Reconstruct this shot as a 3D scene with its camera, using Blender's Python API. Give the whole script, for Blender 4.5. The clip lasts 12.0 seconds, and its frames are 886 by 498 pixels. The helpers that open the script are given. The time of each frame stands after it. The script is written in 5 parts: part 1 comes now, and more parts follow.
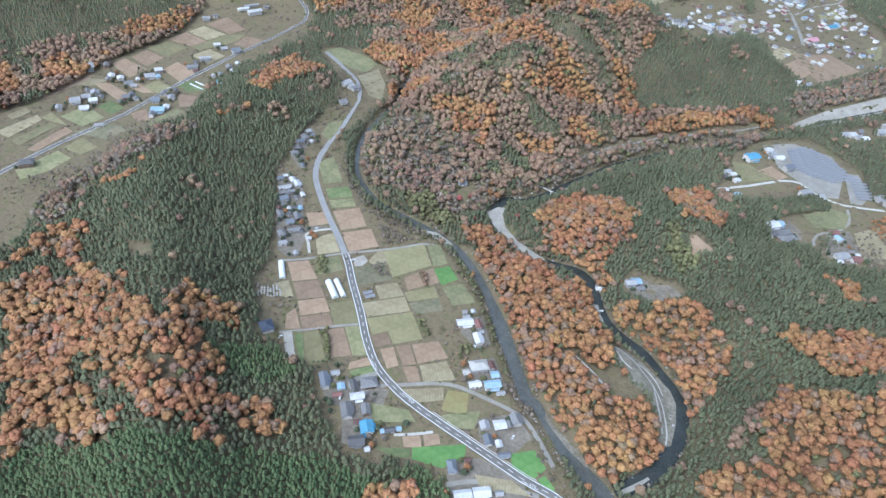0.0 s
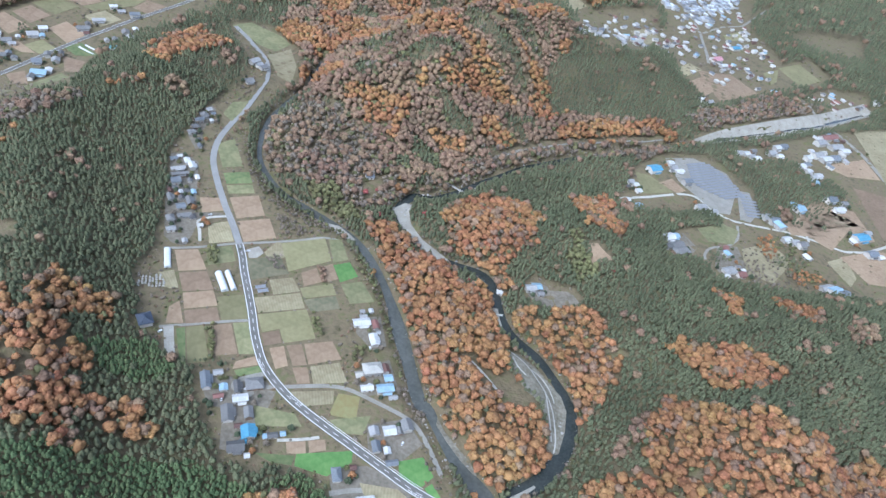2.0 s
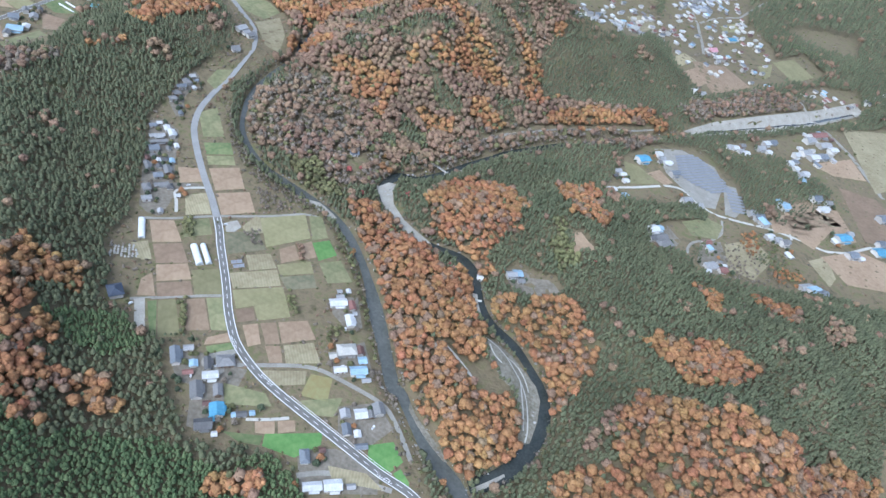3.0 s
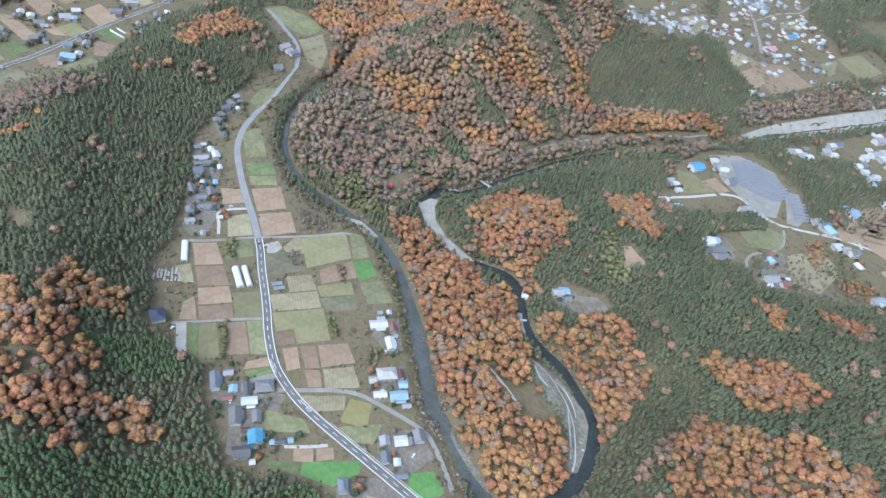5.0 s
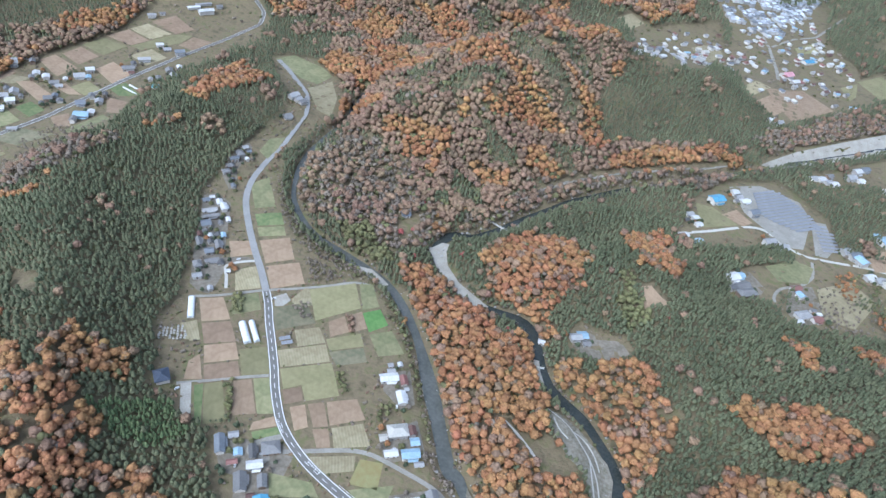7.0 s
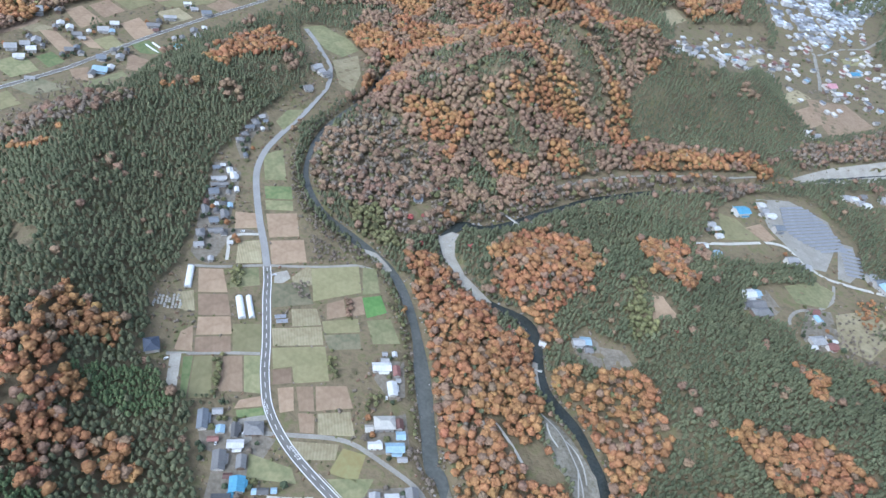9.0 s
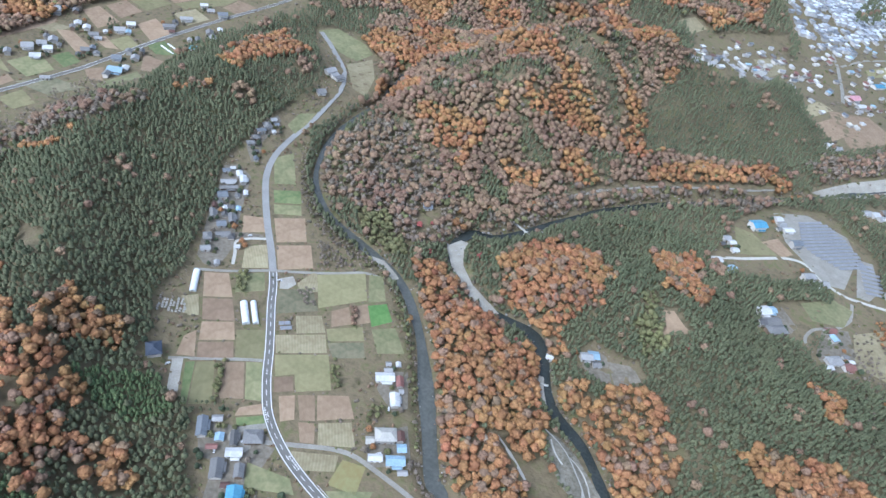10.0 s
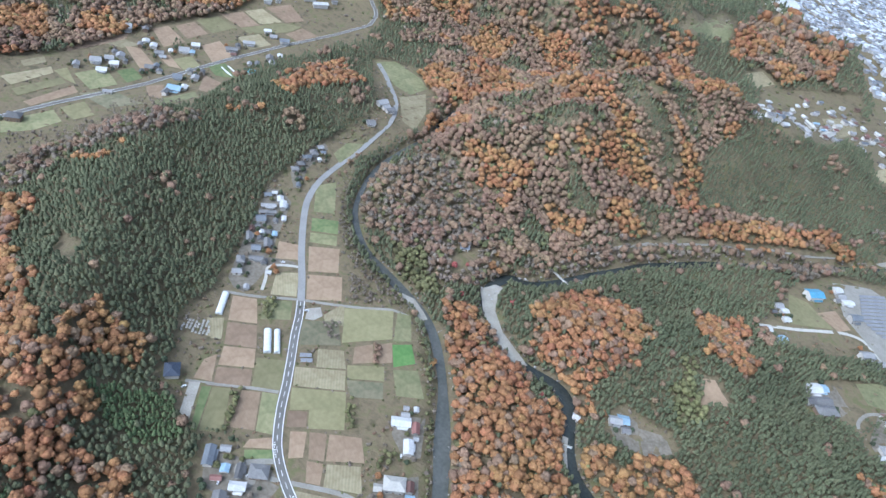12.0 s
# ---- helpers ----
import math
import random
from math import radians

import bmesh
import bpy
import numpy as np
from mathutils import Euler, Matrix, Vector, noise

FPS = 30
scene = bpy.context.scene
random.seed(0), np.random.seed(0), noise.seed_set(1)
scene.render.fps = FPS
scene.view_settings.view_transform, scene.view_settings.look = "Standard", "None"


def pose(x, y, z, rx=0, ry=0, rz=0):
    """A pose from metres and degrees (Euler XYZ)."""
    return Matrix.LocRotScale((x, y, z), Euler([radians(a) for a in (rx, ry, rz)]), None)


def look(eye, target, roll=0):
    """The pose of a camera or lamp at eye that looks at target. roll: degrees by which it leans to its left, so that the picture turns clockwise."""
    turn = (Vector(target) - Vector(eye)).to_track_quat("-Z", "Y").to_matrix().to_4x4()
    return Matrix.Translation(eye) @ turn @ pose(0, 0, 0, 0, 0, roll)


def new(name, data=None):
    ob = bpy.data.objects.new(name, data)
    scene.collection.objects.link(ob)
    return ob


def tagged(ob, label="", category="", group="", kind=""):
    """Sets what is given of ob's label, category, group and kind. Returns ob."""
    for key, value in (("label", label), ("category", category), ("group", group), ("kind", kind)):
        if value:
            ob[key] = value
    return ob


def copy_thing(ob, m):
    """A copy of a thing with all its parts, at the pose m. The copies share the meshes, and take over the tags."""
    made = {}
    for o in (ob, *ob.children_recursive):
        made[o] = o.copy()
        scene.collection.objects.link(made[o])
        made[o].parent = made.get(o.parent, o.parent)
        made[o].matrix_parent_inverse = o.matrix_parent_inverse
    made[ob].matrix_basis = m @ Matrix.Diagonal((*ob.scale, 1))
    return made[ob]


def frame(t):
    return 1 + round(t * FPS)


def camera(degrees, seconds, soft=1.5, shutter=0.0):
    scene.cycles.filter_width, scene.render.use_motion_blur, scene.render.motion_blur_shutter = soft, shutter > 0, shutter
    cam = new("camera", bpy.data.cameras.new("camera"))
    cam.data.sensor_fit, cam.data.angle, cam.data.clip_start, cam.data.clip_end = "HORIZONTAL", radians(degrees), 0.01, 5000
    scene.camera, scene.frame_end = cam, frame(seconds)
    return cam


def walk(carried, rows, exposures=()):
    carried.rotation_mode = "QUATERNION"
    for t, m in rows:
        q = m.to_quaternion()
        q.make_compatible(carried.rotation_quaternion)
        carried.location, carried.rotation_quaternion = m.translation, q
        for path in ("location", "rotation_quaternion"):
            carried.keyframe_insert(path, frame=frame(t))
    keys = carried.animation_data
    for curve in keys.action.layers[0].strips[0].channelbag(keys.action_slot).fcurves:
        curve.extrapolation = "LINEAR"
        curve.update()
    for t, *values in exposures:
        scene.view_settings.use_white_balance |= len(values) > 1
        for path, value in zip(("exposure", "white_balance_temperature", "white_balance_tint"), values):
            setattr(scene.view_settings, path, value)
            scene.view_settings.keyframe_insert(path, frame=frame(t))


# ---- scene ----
cam = camera(68.74, 12.0, soft=1.5)
PATH = [
    (0, (-24.11, -60.02, 444.85), (-52.99, 326.78, 129.33), 7.32),
    (0.5, (-21.52, -54.59, 444.70), (-37.64, 338.94, 136.70), 7.45),
    (1, (-18.94, -49.17, 444.54), (-15.09, 348.30, 141.21), 9.67),
    (1.5, (-16.36, -43.75, 444.43), (4.65, 351.16, 138.48), 13.22),
    (2, (-13.87, -38.25, 444.40), (23.36, 350.39, 132.03), 16.52),
    (2.5, (-11.55, -32.73, 444.41), (38.38, 350.34, 126.98), 19.07),
    (2.7, (-10.72, -30.58, 444.43), (42.61, 350.43, 125.07), 20.17),
    (4.3, (-5.03, -13.75, 444.81), (32.26, 359.99, 114.76), 19.87),
    (4.5, (-4.27, -11.52, 444.85), (25.87, 361.56, 113.34), 19.00),
    (5, (-2.21, -5.85, 444.99), (9.63, 370.46, 115.98), 15.98),
    (5.5, (0.00, 0.00, 445.00), (-0.00, 380.90, 121.09), 13.67),
    (6, (2.36, 5.68, 444.94), (-6.60, 390.48, 125.81), 11.60),
    (6.5, (4.93, 11.12, 444.92), (-6.67, 398.65, 129.19), 11.57),
    (7, (7.57, 16.50, 444.85), (-5.01, 406.63, 132.39), 11.75),
    (7.2, (8.55, 18.64, 444.80), (0.67, 410.08, 133.82), 12.76),
    (8.8, (15.59, 35.97, 444.21), (-3.00, 415.17, 118.85), 16.04),
    (9, (16.44, 38.21, 444.28), (-6.83, 415.80, 117.34), 15.84),
    (9.5, (18.61, 43.96, 444.64), (-10.27, 418.90, 115.11), 14.96),
    (10, (20.74, 49.72, 444.98), (-14.36, 425.55, 117.09), 15.99),
    (10.5, (22.93, 55.40, 445.22), (-25.24, 430.66, 118.33), 14.00),
    (11, (24.94, 61.02, 445.45), (-35.72, 439.36, 124.24), 13.69),
    (11.5, (26.70, 66.74, 445.68), (-43.60, 445.09, 126.45), 15.50),
    (12, (28.28, 72.47, 446.01), (-49.91, 449.70, 127.29), 16.79),
]
SKY_STRENGTH, SUN_STRENGTH, EXPOSURE, KELVIN = 0.15, 1.0, 0.68, 5100.0

walk(cam, [(t, look(eye, target, roll)) for t, eye, target, roll in PATH],
     [(0.0, EXPOSURE, KELVIN, 8.0), (12.0, EXPOSURE, KELVIN, 8.0)])

# ---------------------------------------------------------------- sky, sun and exposure
world = bpy.data.worlds.new("sky")
scene.world = world
world.use_nodes = True
wn = world.node_tree
sky = wn.nodes.new("ShaderNodeTexSky")
sky.sky_type, sky.sun_disc = "NISHITA", False
sky.sun_elevation, sky.sun_rotation = radians(48), radians(215)
sky.air_density, sky.dust_density, sky.ozone_density = 1.0, 4.0, 1.0
pale = wn.nodes.new("ShaderNodeHueSaturation")
pale.inputs["Saturation"].default_value = 0.5
wn.links.new(sky.outputs[0], pale.inputs["Color"])
wn.links.new(pale.outputs[0], wn.nodes["Background"].inputs[0])
wn.nodes["Background"].inputs[1].default_value = SKY_STRENGTH
sun = new("sun", bpy.data.lights.new("sun", "SUN"))
sun.data.energy, sun.data.angle, sun.data.color = SUN_STRENGTH, radians(35), (1.0, 0.97, 0.92)
sun.matrix_world = look((-300, -430, 600), (0, 0, 0))

# ---------------------------------------------------------------- the lie of the land
RIVER = [(-185, 900), (-184, 832), (-191, 867), (-184, 810), (-198, 758), (-207, 707), (-206, 665), (-198, 623), (-188, 597), (-172, 574), (-150, 551), (-126, 537), (-101, 525), (-80, 515), (-62, 506), (-44, 488), (-31, 469), (-20, 451), (-12, 436), (0, 408), (10, 381), (19, 359), (26, 338), (34, 316), (41, 298), (43, 310), (53, 289), (64, 270), (75, 255), (87, 242), (100, 234), (125, 178), (155, 120), (172, 50), (178, -80)]
BEND = [(900, 1290), (725, 1146), (611, 1067), (521, 1006), (437, 941), (380, 905), (300, 850), (212, 792), (140, 735), (82, 677), (50, 636), (13, 602), (-1, 612), (-13, 593), (-22, 569), (-5, 536), (19, 513), (45, 498), (67, 495), (88, 492), (98, 473), (103, 448), (108, 428), (118, 408), (133, 397), (145, 390), (155, 375), (161, 363), (171, 348), (173, 333), (172, 312), (164, 287), (152, 266), (135, 247), (117, 236), (102, 234)]


def smooth_line(pts, step=6.0):
    """A rounded line through the points, at even steps."""
    p = np.array(pts, float)
    d = np.r_[0, np.cumsum(np.hypot(*np.diff(p, axis=0).T))]
    s = np.arange(0, d[-1], step)
    q = np.stack([np.interp(s, d, p[:, k]) for k in range(p.shape[1])], 1)
    for _ in range(int(14 / step) + 2):
        q[1:-1] = 0.25 * q[:-2] + 0.5 * q[1:-1] + 0.25 * q[2:]
    return q


def off_line(x, y, line):
    """How far the places lie from a line, and how far along it the nearest point is (0 to 1)."""
    x, y = np.asarray(x, float), np.asarray(y, float)
    best, along = np.full(x.shape, 1e9), np.zeros(x.shape)
    for n, (a, b) in enumerate(zip(line[:-1], line[1:])):
        v = np.subtract(b, a)[:2]
        k = np.clip(((x - a[0]) * v[0] + (y - a[1]) * v[1]) / max(v @ v, 1e-9), 0, 1)
        d = np.hypot(x - a[0] - k * v[0], y - a[1] - k * v[1])
        near = d < best
        best, along = np.where(near, d, best), np.where(near, (n + k) / (len(line) - 1), along)
    return best, along


def inside(x, y, poly):
    x, y = np.asarray(x, float), np.asarray(y, float)
    hit = np.zeros(x.shape, bool)
    for (ax, ay), (bx, by) in zip(poly, poly[1:] + poly[:1]):
        if ay != by:
            hit ^= ((ay > y) != (by > y)) & (x < (bx - ax) * (y - ay) / (by - ay) + ax)
    return hit


# ridges: the line of the crest, its height along the line, and the width of its flank
RIDGES = [
    ([(-190, 60), (-225, 160), (-275, 265), (-330, 380), (-405, 510), (-390, 600), (-362, 690), (-318, 790)], [26, 40, 46, 36, 34, 34, 34, 24], 62),
    ([(-130, 690), (-60, 830), (10, 960), (130, 1060), (300, 1160), (430, 1220)], [8, 58, 96, 88, 50, 14], 105),
    ([(330, 120), (290, 240), (345, 310), (420, 410), (520, 480)], [85, 78, 66, 62, 45], 70),
    ([(250, 420), (270, 500), (240, 560)], [16, 26, 10], 50),
    ([(40, 560), (120, 560), (190, 600)], [8, 14, 14], 45),
    ([(25, 440), (60, 370), (80, 300)], [6, 8, 5], 26),
    ([(-900, 900), (-620, 1150), (-420, 1330), (-150, 1420)], [60, 75, 80, 70], 130),
    ([(-100, 1300), (60, 1500), (150, 1700)], [60, 70, 50], 120),
    ([(330, 1600), (520, 1800), (560, 2050)], [25, 45, 30], 110),
    ([(-1500, 1900), (-300, 2300), (500, 3300), (1500, 4200)], [150, 160, 150, 150], 260),
    ([(-1100, 300), (-800, 560), (-1000, 800)], [40, 30, 30], 120),
]
RIVER_LINE, BEND_LINE = smooth_line(RIVER), smooth_line(BEND)


def land(x, y):
    """Height of the open ground, in metres above the valley fields."""
    x, y = np.asarray(x, float), np.asarray(y, float)
    h = np.zeros(x.shape)
    for line, tops, wide in RIDGES:
        d, k = off_line(x, y, line)
        top = np.interp(k, np.linspace(0, 1, len(tops)), tops)
        h = np.maximum(h, 0) + top * np.exp(-((d / wide) ** 2) * 0.9) * (1 + 0.10 * np.sin(x / 23 + y / 41) + 0.08 * np.sin(y / 19 - x / 37))
    h += 9 / (1 + np.exp(-((x - 190) + (y - 620) * 0.2) / 30)) * (y > 0)
    d1, k1 = off_line(x, y, RIVER_LINE[::3])
    d2, k2 = off_line(x, y, BEND_LINE[::3])
    h *= np.clip((np.minimum(d1, d2) - 6) / 40, 0.0, 1) ** 0.8
    bed = np.maximum(np.exp(-((d1 / (9 + 3.5 * np.clip(k1 * 2.2 - 0.5, 0, 1))) ** 4)), np.exp(-((d2 / (8.5 + 8 * np.clip(k2 * 6 - 3.4, 0, 1))) ** 4)))
    return h * (1 - bed) - 5.0 * bed


# the same heights on an even grid, for quick look-up
STEP, WEST, SOUTH = 5.0, -1400.0, -120.0
TABLE = land(*np.meshgrid(np.arange(WEST, 1900, STEP), np.arange(SOUTH, 3800, STEP)))


def ground_z(x, y):
    """Height of the ground at places, from the grid."""
    u = np.clip((np.asarray(x, float) - WEST) / STEP, 0, TABLE.shape[1] - 1.001)
    v = np.clip((np.asarray(y, float) - SOUTH) / STEP, 0, TABLE.shape[0] - 1.001)
    i, j = u.astype(int), v.astype(int)
    a, b = u - i, v - j
    return (TABLE[j, i] * (1 - a) + TABLE[j, i + 1] * a) * (1 - b) + (TABLE[j + 1, i] * (1 - a) + TABLE[j + 1, i + 1] * a) * b


# ---------------------------------------------------------------- materials
def material(name, *colours, grain=1.0, patch=0.1, rough=0.85, bump=0.3, metal=0.0, tint=0.0, island=0.0, per_object=0.0, rows=0.0, spec=0.3):
    """A surface of two or three colours mixed by a broad and a fine noise (per metre), with relief; rows: furrows a metre across;
    tint, island, per_object: how far single trees, clumps or things differ in brightness."""
    m = bpy.data.materials.new(name)
    m.use_nodes = True
    t = m.node_tree
    link, add = t.links.new, t.nodes.new
    p = t.nodes["Principled BSDF"]
    where = add("ShaderNodeTexCoord").outputs["Object"]
    broad, fine = add("ShaderNodeTexNoise"), add("ShaderNodeTexNoise")
    broad.inputs["Scale"].default_value, fine.inputs["Scale"].default_value = patch, grain
    broad.inputs["Detail"].default_value, fine.inputs["Detail"].default_value = 4, 3
    for n in (broad, fine):
        link(where, n.inputs["Vector"])
    both = add("ShaderNodeMath")
    both.operation = "ADD"
    half = add("ShaderNodeMath")
    half.operation = "MULTIPLY"
    half.inputs[1].default_value = 0.5
    link(broad.outputs["Fac"], both.inputs[0])
    link(fine.outputs["Fac"], both.inputs[1])
    link(both.outputs[0], half.inputs[0])
    ramp = add("ShaderNodeValToRGB")
    ramp.color_ramp.elements[0].position, ramp.color_ramp.elements[1].position = 0.36, 0.64
    ramp.color_ramp.elements[0].color = (*colours[0], 1)
    ramp.color_ramp.elements[1].color = (*colours[-1], 1)
    if len(colours) == 3:
        ramp.color_ramp.elements.new(0.5).color = (*colours[1], 1)
    link(half.outputs[0], ramp.inputs[0])
    colour, height = ramp.outputs[0], fine.outputs["Fac"]

    def vary(colour, source, reach):
        span = add("ShaderNodeMapRange")
        span.inputs["To Min"].default_value, span.inputs["To Max"].default_value = 1 - reach, 1 + reach
        link(source, span.inputs["Value"])
        hue = add("ShaderNodeHueSaturation")
        link(span.outputs[0], hue.inputs["Value"])
        link(colour, hue.inputs["Color"])
        return hue.outputs[0]

    if island:
        colour = vary(colour, add("ShaderNodeNewGeometry").outputs["Random Per Island"], island)
    if tint:
        a = add("ShaderNodeAttribute")
        a.attribute_name = "tint"
        colour = vary(colour, a.outputs["Fac"], tint)
        hues = add("ShaderNodeAttribute")
        hues.attribute_name = "hue"
        turn = add("ShaderNodeHueSaturation")
        link(hues.outputs["Fac"], turn.inputs["Hue"])
        link(colour, turn.inputs["Color"])
        colour = turn.outputs[0]
    if per_object:
        colour = vary(colour, add("ShaderNodeObjectInfo").outputs["Random"], per_object)
    if rows:
        wave = add("ShaderNodeTexWave")
        wave.inputs["Scale"].default_value = rows
        wave.inputs["Distortion"].default_value, wave.inputs["Detail"].default_value, wave.inputs["Detail Scale"].default_value = 1.5, 3, 0.6
        link(where, wave.inputs["Vector"])
        colour, height = vary(colour, wave.outputs["Fac"], 0.05), wave.outputs["Fac"]
    link(colour, p.inputs["Base Color"])
    p.inputs["Roughness"].default_value, p.inputs["Metallic"].default_value = rough, metal
    p.inputs["Specular IOR Level"].default_value = spec
    if bump:
        b = add("ShaderNodeBump")
        b.inputs["Strength"].default_value, b.inputs["Distance"].default_value = min(bump, 1), max(0.05, 0.4 / grain)
        link(height, b.inputs["Height"])
        link(b.outputs[0], p.inputs["Normal"])
    return m


M = {
    "ground": material("ground", (0.115, 0.100, 0.055), (0.19, 0.150, 0.090), (0.145, 0.140, 0.062), grain=0.16, patch=0.045, bump=0.7),
    "conifer": material("conifer", (0.078, 0.087, 0.047), (0.102, 0.110, 0.060), (0.124, 0.130, 0.070), grain=0.7, patch=0.02, tint=0.18, island=0.12, bump=0.5),
    "orange": material("orange", (0.222, 0.108, 0.052), (0.298, 0.153, 0.069), (0.355, 0.208, 0.088), grain=0.9, patch=0.03, tint=0.20, island=0.16, bump=0.6),
    "brown": material("brown", (0.165, 0.112, 0.076), (0.228, 0.152, 0.098), (0.278, 0.188, 0.118), grain=0.9, patch=0.02, tint=0.20, island=0.16, bump=0.6),
    "sapling": material("sapling", (0.066, 0.096, 0.042), (0.110, 0.142, 0.062), grain=0.8, patch=0.03, tint=0.2, island=0.1, bump=0.5),
    "bare": material("bare", (0.152, 0.126, 0.098), (0.238, 0.198, 0.152), grain=1.0, patch=0.03, tint=0.28, island=0.15, bump=0.6),
    "shrub": material("shrub", (0.095, 0.10, 0.045), (0.18, 0.17, 0.075), grain=0.8, patch=0.06, tint=0.3, island=0.15, bump=0.6),
    "evergreen": material("evergreen", (0.05, 0.068, 0.04), (0.085, 0.10, 0.055), grain=0.9, patch=0.1, per_object=0.25, island=0.15, bump=0.6),
    "crimson": material("crimson", (0.22, 0.065, 0.06), (0.32, 0.10, 0.085), grain=0.9, patch=0.1, per_object=0.25, island=0.2, bump=0.9),
    "bark": material("bark", (0.09, 0.07, 0.05), (0.16, 0.13, 0.1), grain=3, bump=0.6),
    "water": material("water", (0.028, 0.034, 0.031), (0.060, 0.066, 0.060), grain=0.5, patch=0.05, rough=0.12, bump=0.12, spec=0.4),
    "river_water": material("river_water", (0.085, 0.090, 0.080), (0.135, 0.138, 0.124), grain=0.35, patch=0.04, rough=0.2, bump=0.15, spec=0.4),
    "foam": material("foam", (0.45, 0.47, 0.46), (0.7, 0.72, 0.7), grain=1.5, patch=0.3, rough=0.5, bump=0.6),
    "gravel": material("gravel", (0.29, 0.268, 0.222), (0.43, 0.405, 0.350), grain=0.9, patch=0.07, bump=0.4),
    "bar": material("bar", (0.135, 0.122, 0.086), (0.215, 0.196, 0.150), (0.29, 0.270, 0.220), grain=0.35, patch=0.06, bump=0.7),
    "earth": material("earth", (0.15, 0.13, 0.098), (0.26, 0.23, 0.182), grain=0.35, patch=0.08, bump=0.3),
    "rock": material("rock", (0.22, 0.21, 0.20), (0.46, 0.44, 0.41), grain=1.5, island=0.3, bump=0.7),
    "asphalt": material("asphalt", (0.140, 0.133, 0.120), (0.195, 0.186, 0.170), grain=1.2, patch=0.06, bump=0.1),
    "old_asphalt": material("old_asphalt", (0.25, 0.245, 0.232), (0.34, 0.332, 0.315), grain=0.9, patch=0.05, bump=0.1),
    "lane": material("lane", (0.24, 0.225, 0.19), (0.34, 0.322, 0.28), grain=0.8, patch=0.08, bump=0.2),
    "concrete": material("concrete", (0.42, 0.40, 0.35), (0.56, 0.54, 0.48), grain=2.0, patch=0.2, bump=0.15),
    "paint": material("paint", (0.74, 0.74, 0.72), (0.82, 0.82, 0.80), grain=4, bump=0),
    "wall": material("wall", (0.44, 0.415, 0.375), (0.60, 0.575, 0.535), grain=2, patch=0.3, per_object=0.3, bump=0.1),
    "timber": material("timber", (0.16, 0.115, 0.085), (0.25, 0.185, 0.135), grain=3, patch=0.4, per_object=0.3, bump=0.3),
    "glass": material("glass", (0.03, 0.035, 0.04), (0.05, 0.055, 0.06), grain=2, rough=0.08, bump=0, spec=0.6),
    "panel": material("panel", (0.20, 0.205, 0.22), (0.29, 0.295, 0.305), grain=0.6, rough=0.3, bump=0, spec=0.5),
    "steel": material("steel", (0.4, 0.41, 0.42), (0.55, 0.56, 0.57), grain=3, rough=0.45, metal=0.7, bump=0.1),
    "plastic_film": material("plastic_film", (0.62, 0.64, 0.65), (0.8, 0.82, 0.83), grain=0.8, patch=0.3, rough=0.35, bump=0.15),
    "town_wall": material("town_wall", (0.34, 0.33, 0.32), (0.5, 0.49, 0.47), grain=0.05, patch=0.02, island=0.35, bump=0),
    "town_roof": material("town_roof", (0.26, 0.28, 0.31), (0.52, 0.54, 0.57), grain=0.05, patch=0.02, island=0.65, bump=0, rough=0.5),
    "car_paint": material("car_paint", (0.72, 0.73, 0.74), (0.8, 0.81, 0.82), grain=2, rough=0.25, bump=0, spec=0.5),
    "rubber": material("rubber", (0.02, 0.02, 0.02), (0.035, 0.035, 0.035), grain=5, bump=0.2),
}
CROPS = {"tan": ((0.26, 0.185, 0.118), (0.355, 0.262, 0.172)), "brown": ((0.21, 0.148, 0.096), (0.29, 0.212, 0.142)), "olive": ((0.20, 0.185, 0.092), (0.275, 0.25, 0.132)),
         "straw": ((0.25, 0.212, 0.122), (0.36, 0.315, 0.195)), "grass": ((0.17, 0.18, 0.085), (0.30, 0.28, 0.15)), "green": ((0.12, 0.165, 0.065), (0.22, 0.245, 0.11)),
         "bright": ((0.10, 0.215, 0.06), (0.17, 0.29, 0.09)), "scrub": ((0.13, 0.13, 0.075), (0.23, 0.205, 0.13)), "gold": ((0.27, 0.22, 0.09), (0.30, 0.285, 0.13))}
for key, (a, b) in CROPS.items():
    M["crop_" + key] = material(key + "_field", a, b, grain=0.22, patch=0.045, rows=0.30 if key in ("tan", "brown") else 0.13 if key == "straw" else 0.0, per_object=0.16, bump=0.15)
ROOFS = {"pale": (0.37, 0.365, 0.36), "white": (0.62, 0.62, 0.61), "grey": (0.215, 0.21, 0.205), "slate": (0.19, 0.205, 0.225), "dark": (0.125, 0.122, 0.12), "teal": (0.20, 0.40, 0.43), "navy": (0.075, 0.09, 0.125),
         "red": (0.25, 0.125, 0.105), "cream": (0.52, 0.50, 0.45), "sky": (0.34, 0.47, 0.57), "blue": (0.12, 0.31, 0.45), "brown": (0.15, 0.085, 0.07), "pink": (0.55, 0.29, 0.32)}
for key, c in ROOFS.items():
    M["roof_" + key] = material("roof_" + key, tuple(0.8 * v for v in c), tuple(min(1.08 * v, 0.82) for v in c), grain=0.7, patch=0.15, rough=0.5, per_object=0.12, rows=1.1, bump=0.25)


# ---------------------------------------------------------------- helpers for meshes
def mesh_of(name, verts, faces, mat, smooth=False):
    me = bpy.data.meshes.new(name)
    me.from_pydata([tuple(v) for v in verts], [], faces)
    me.materials.append(mat)
    if smooth:
        me.shade_smooth()
    me.update()
    return me


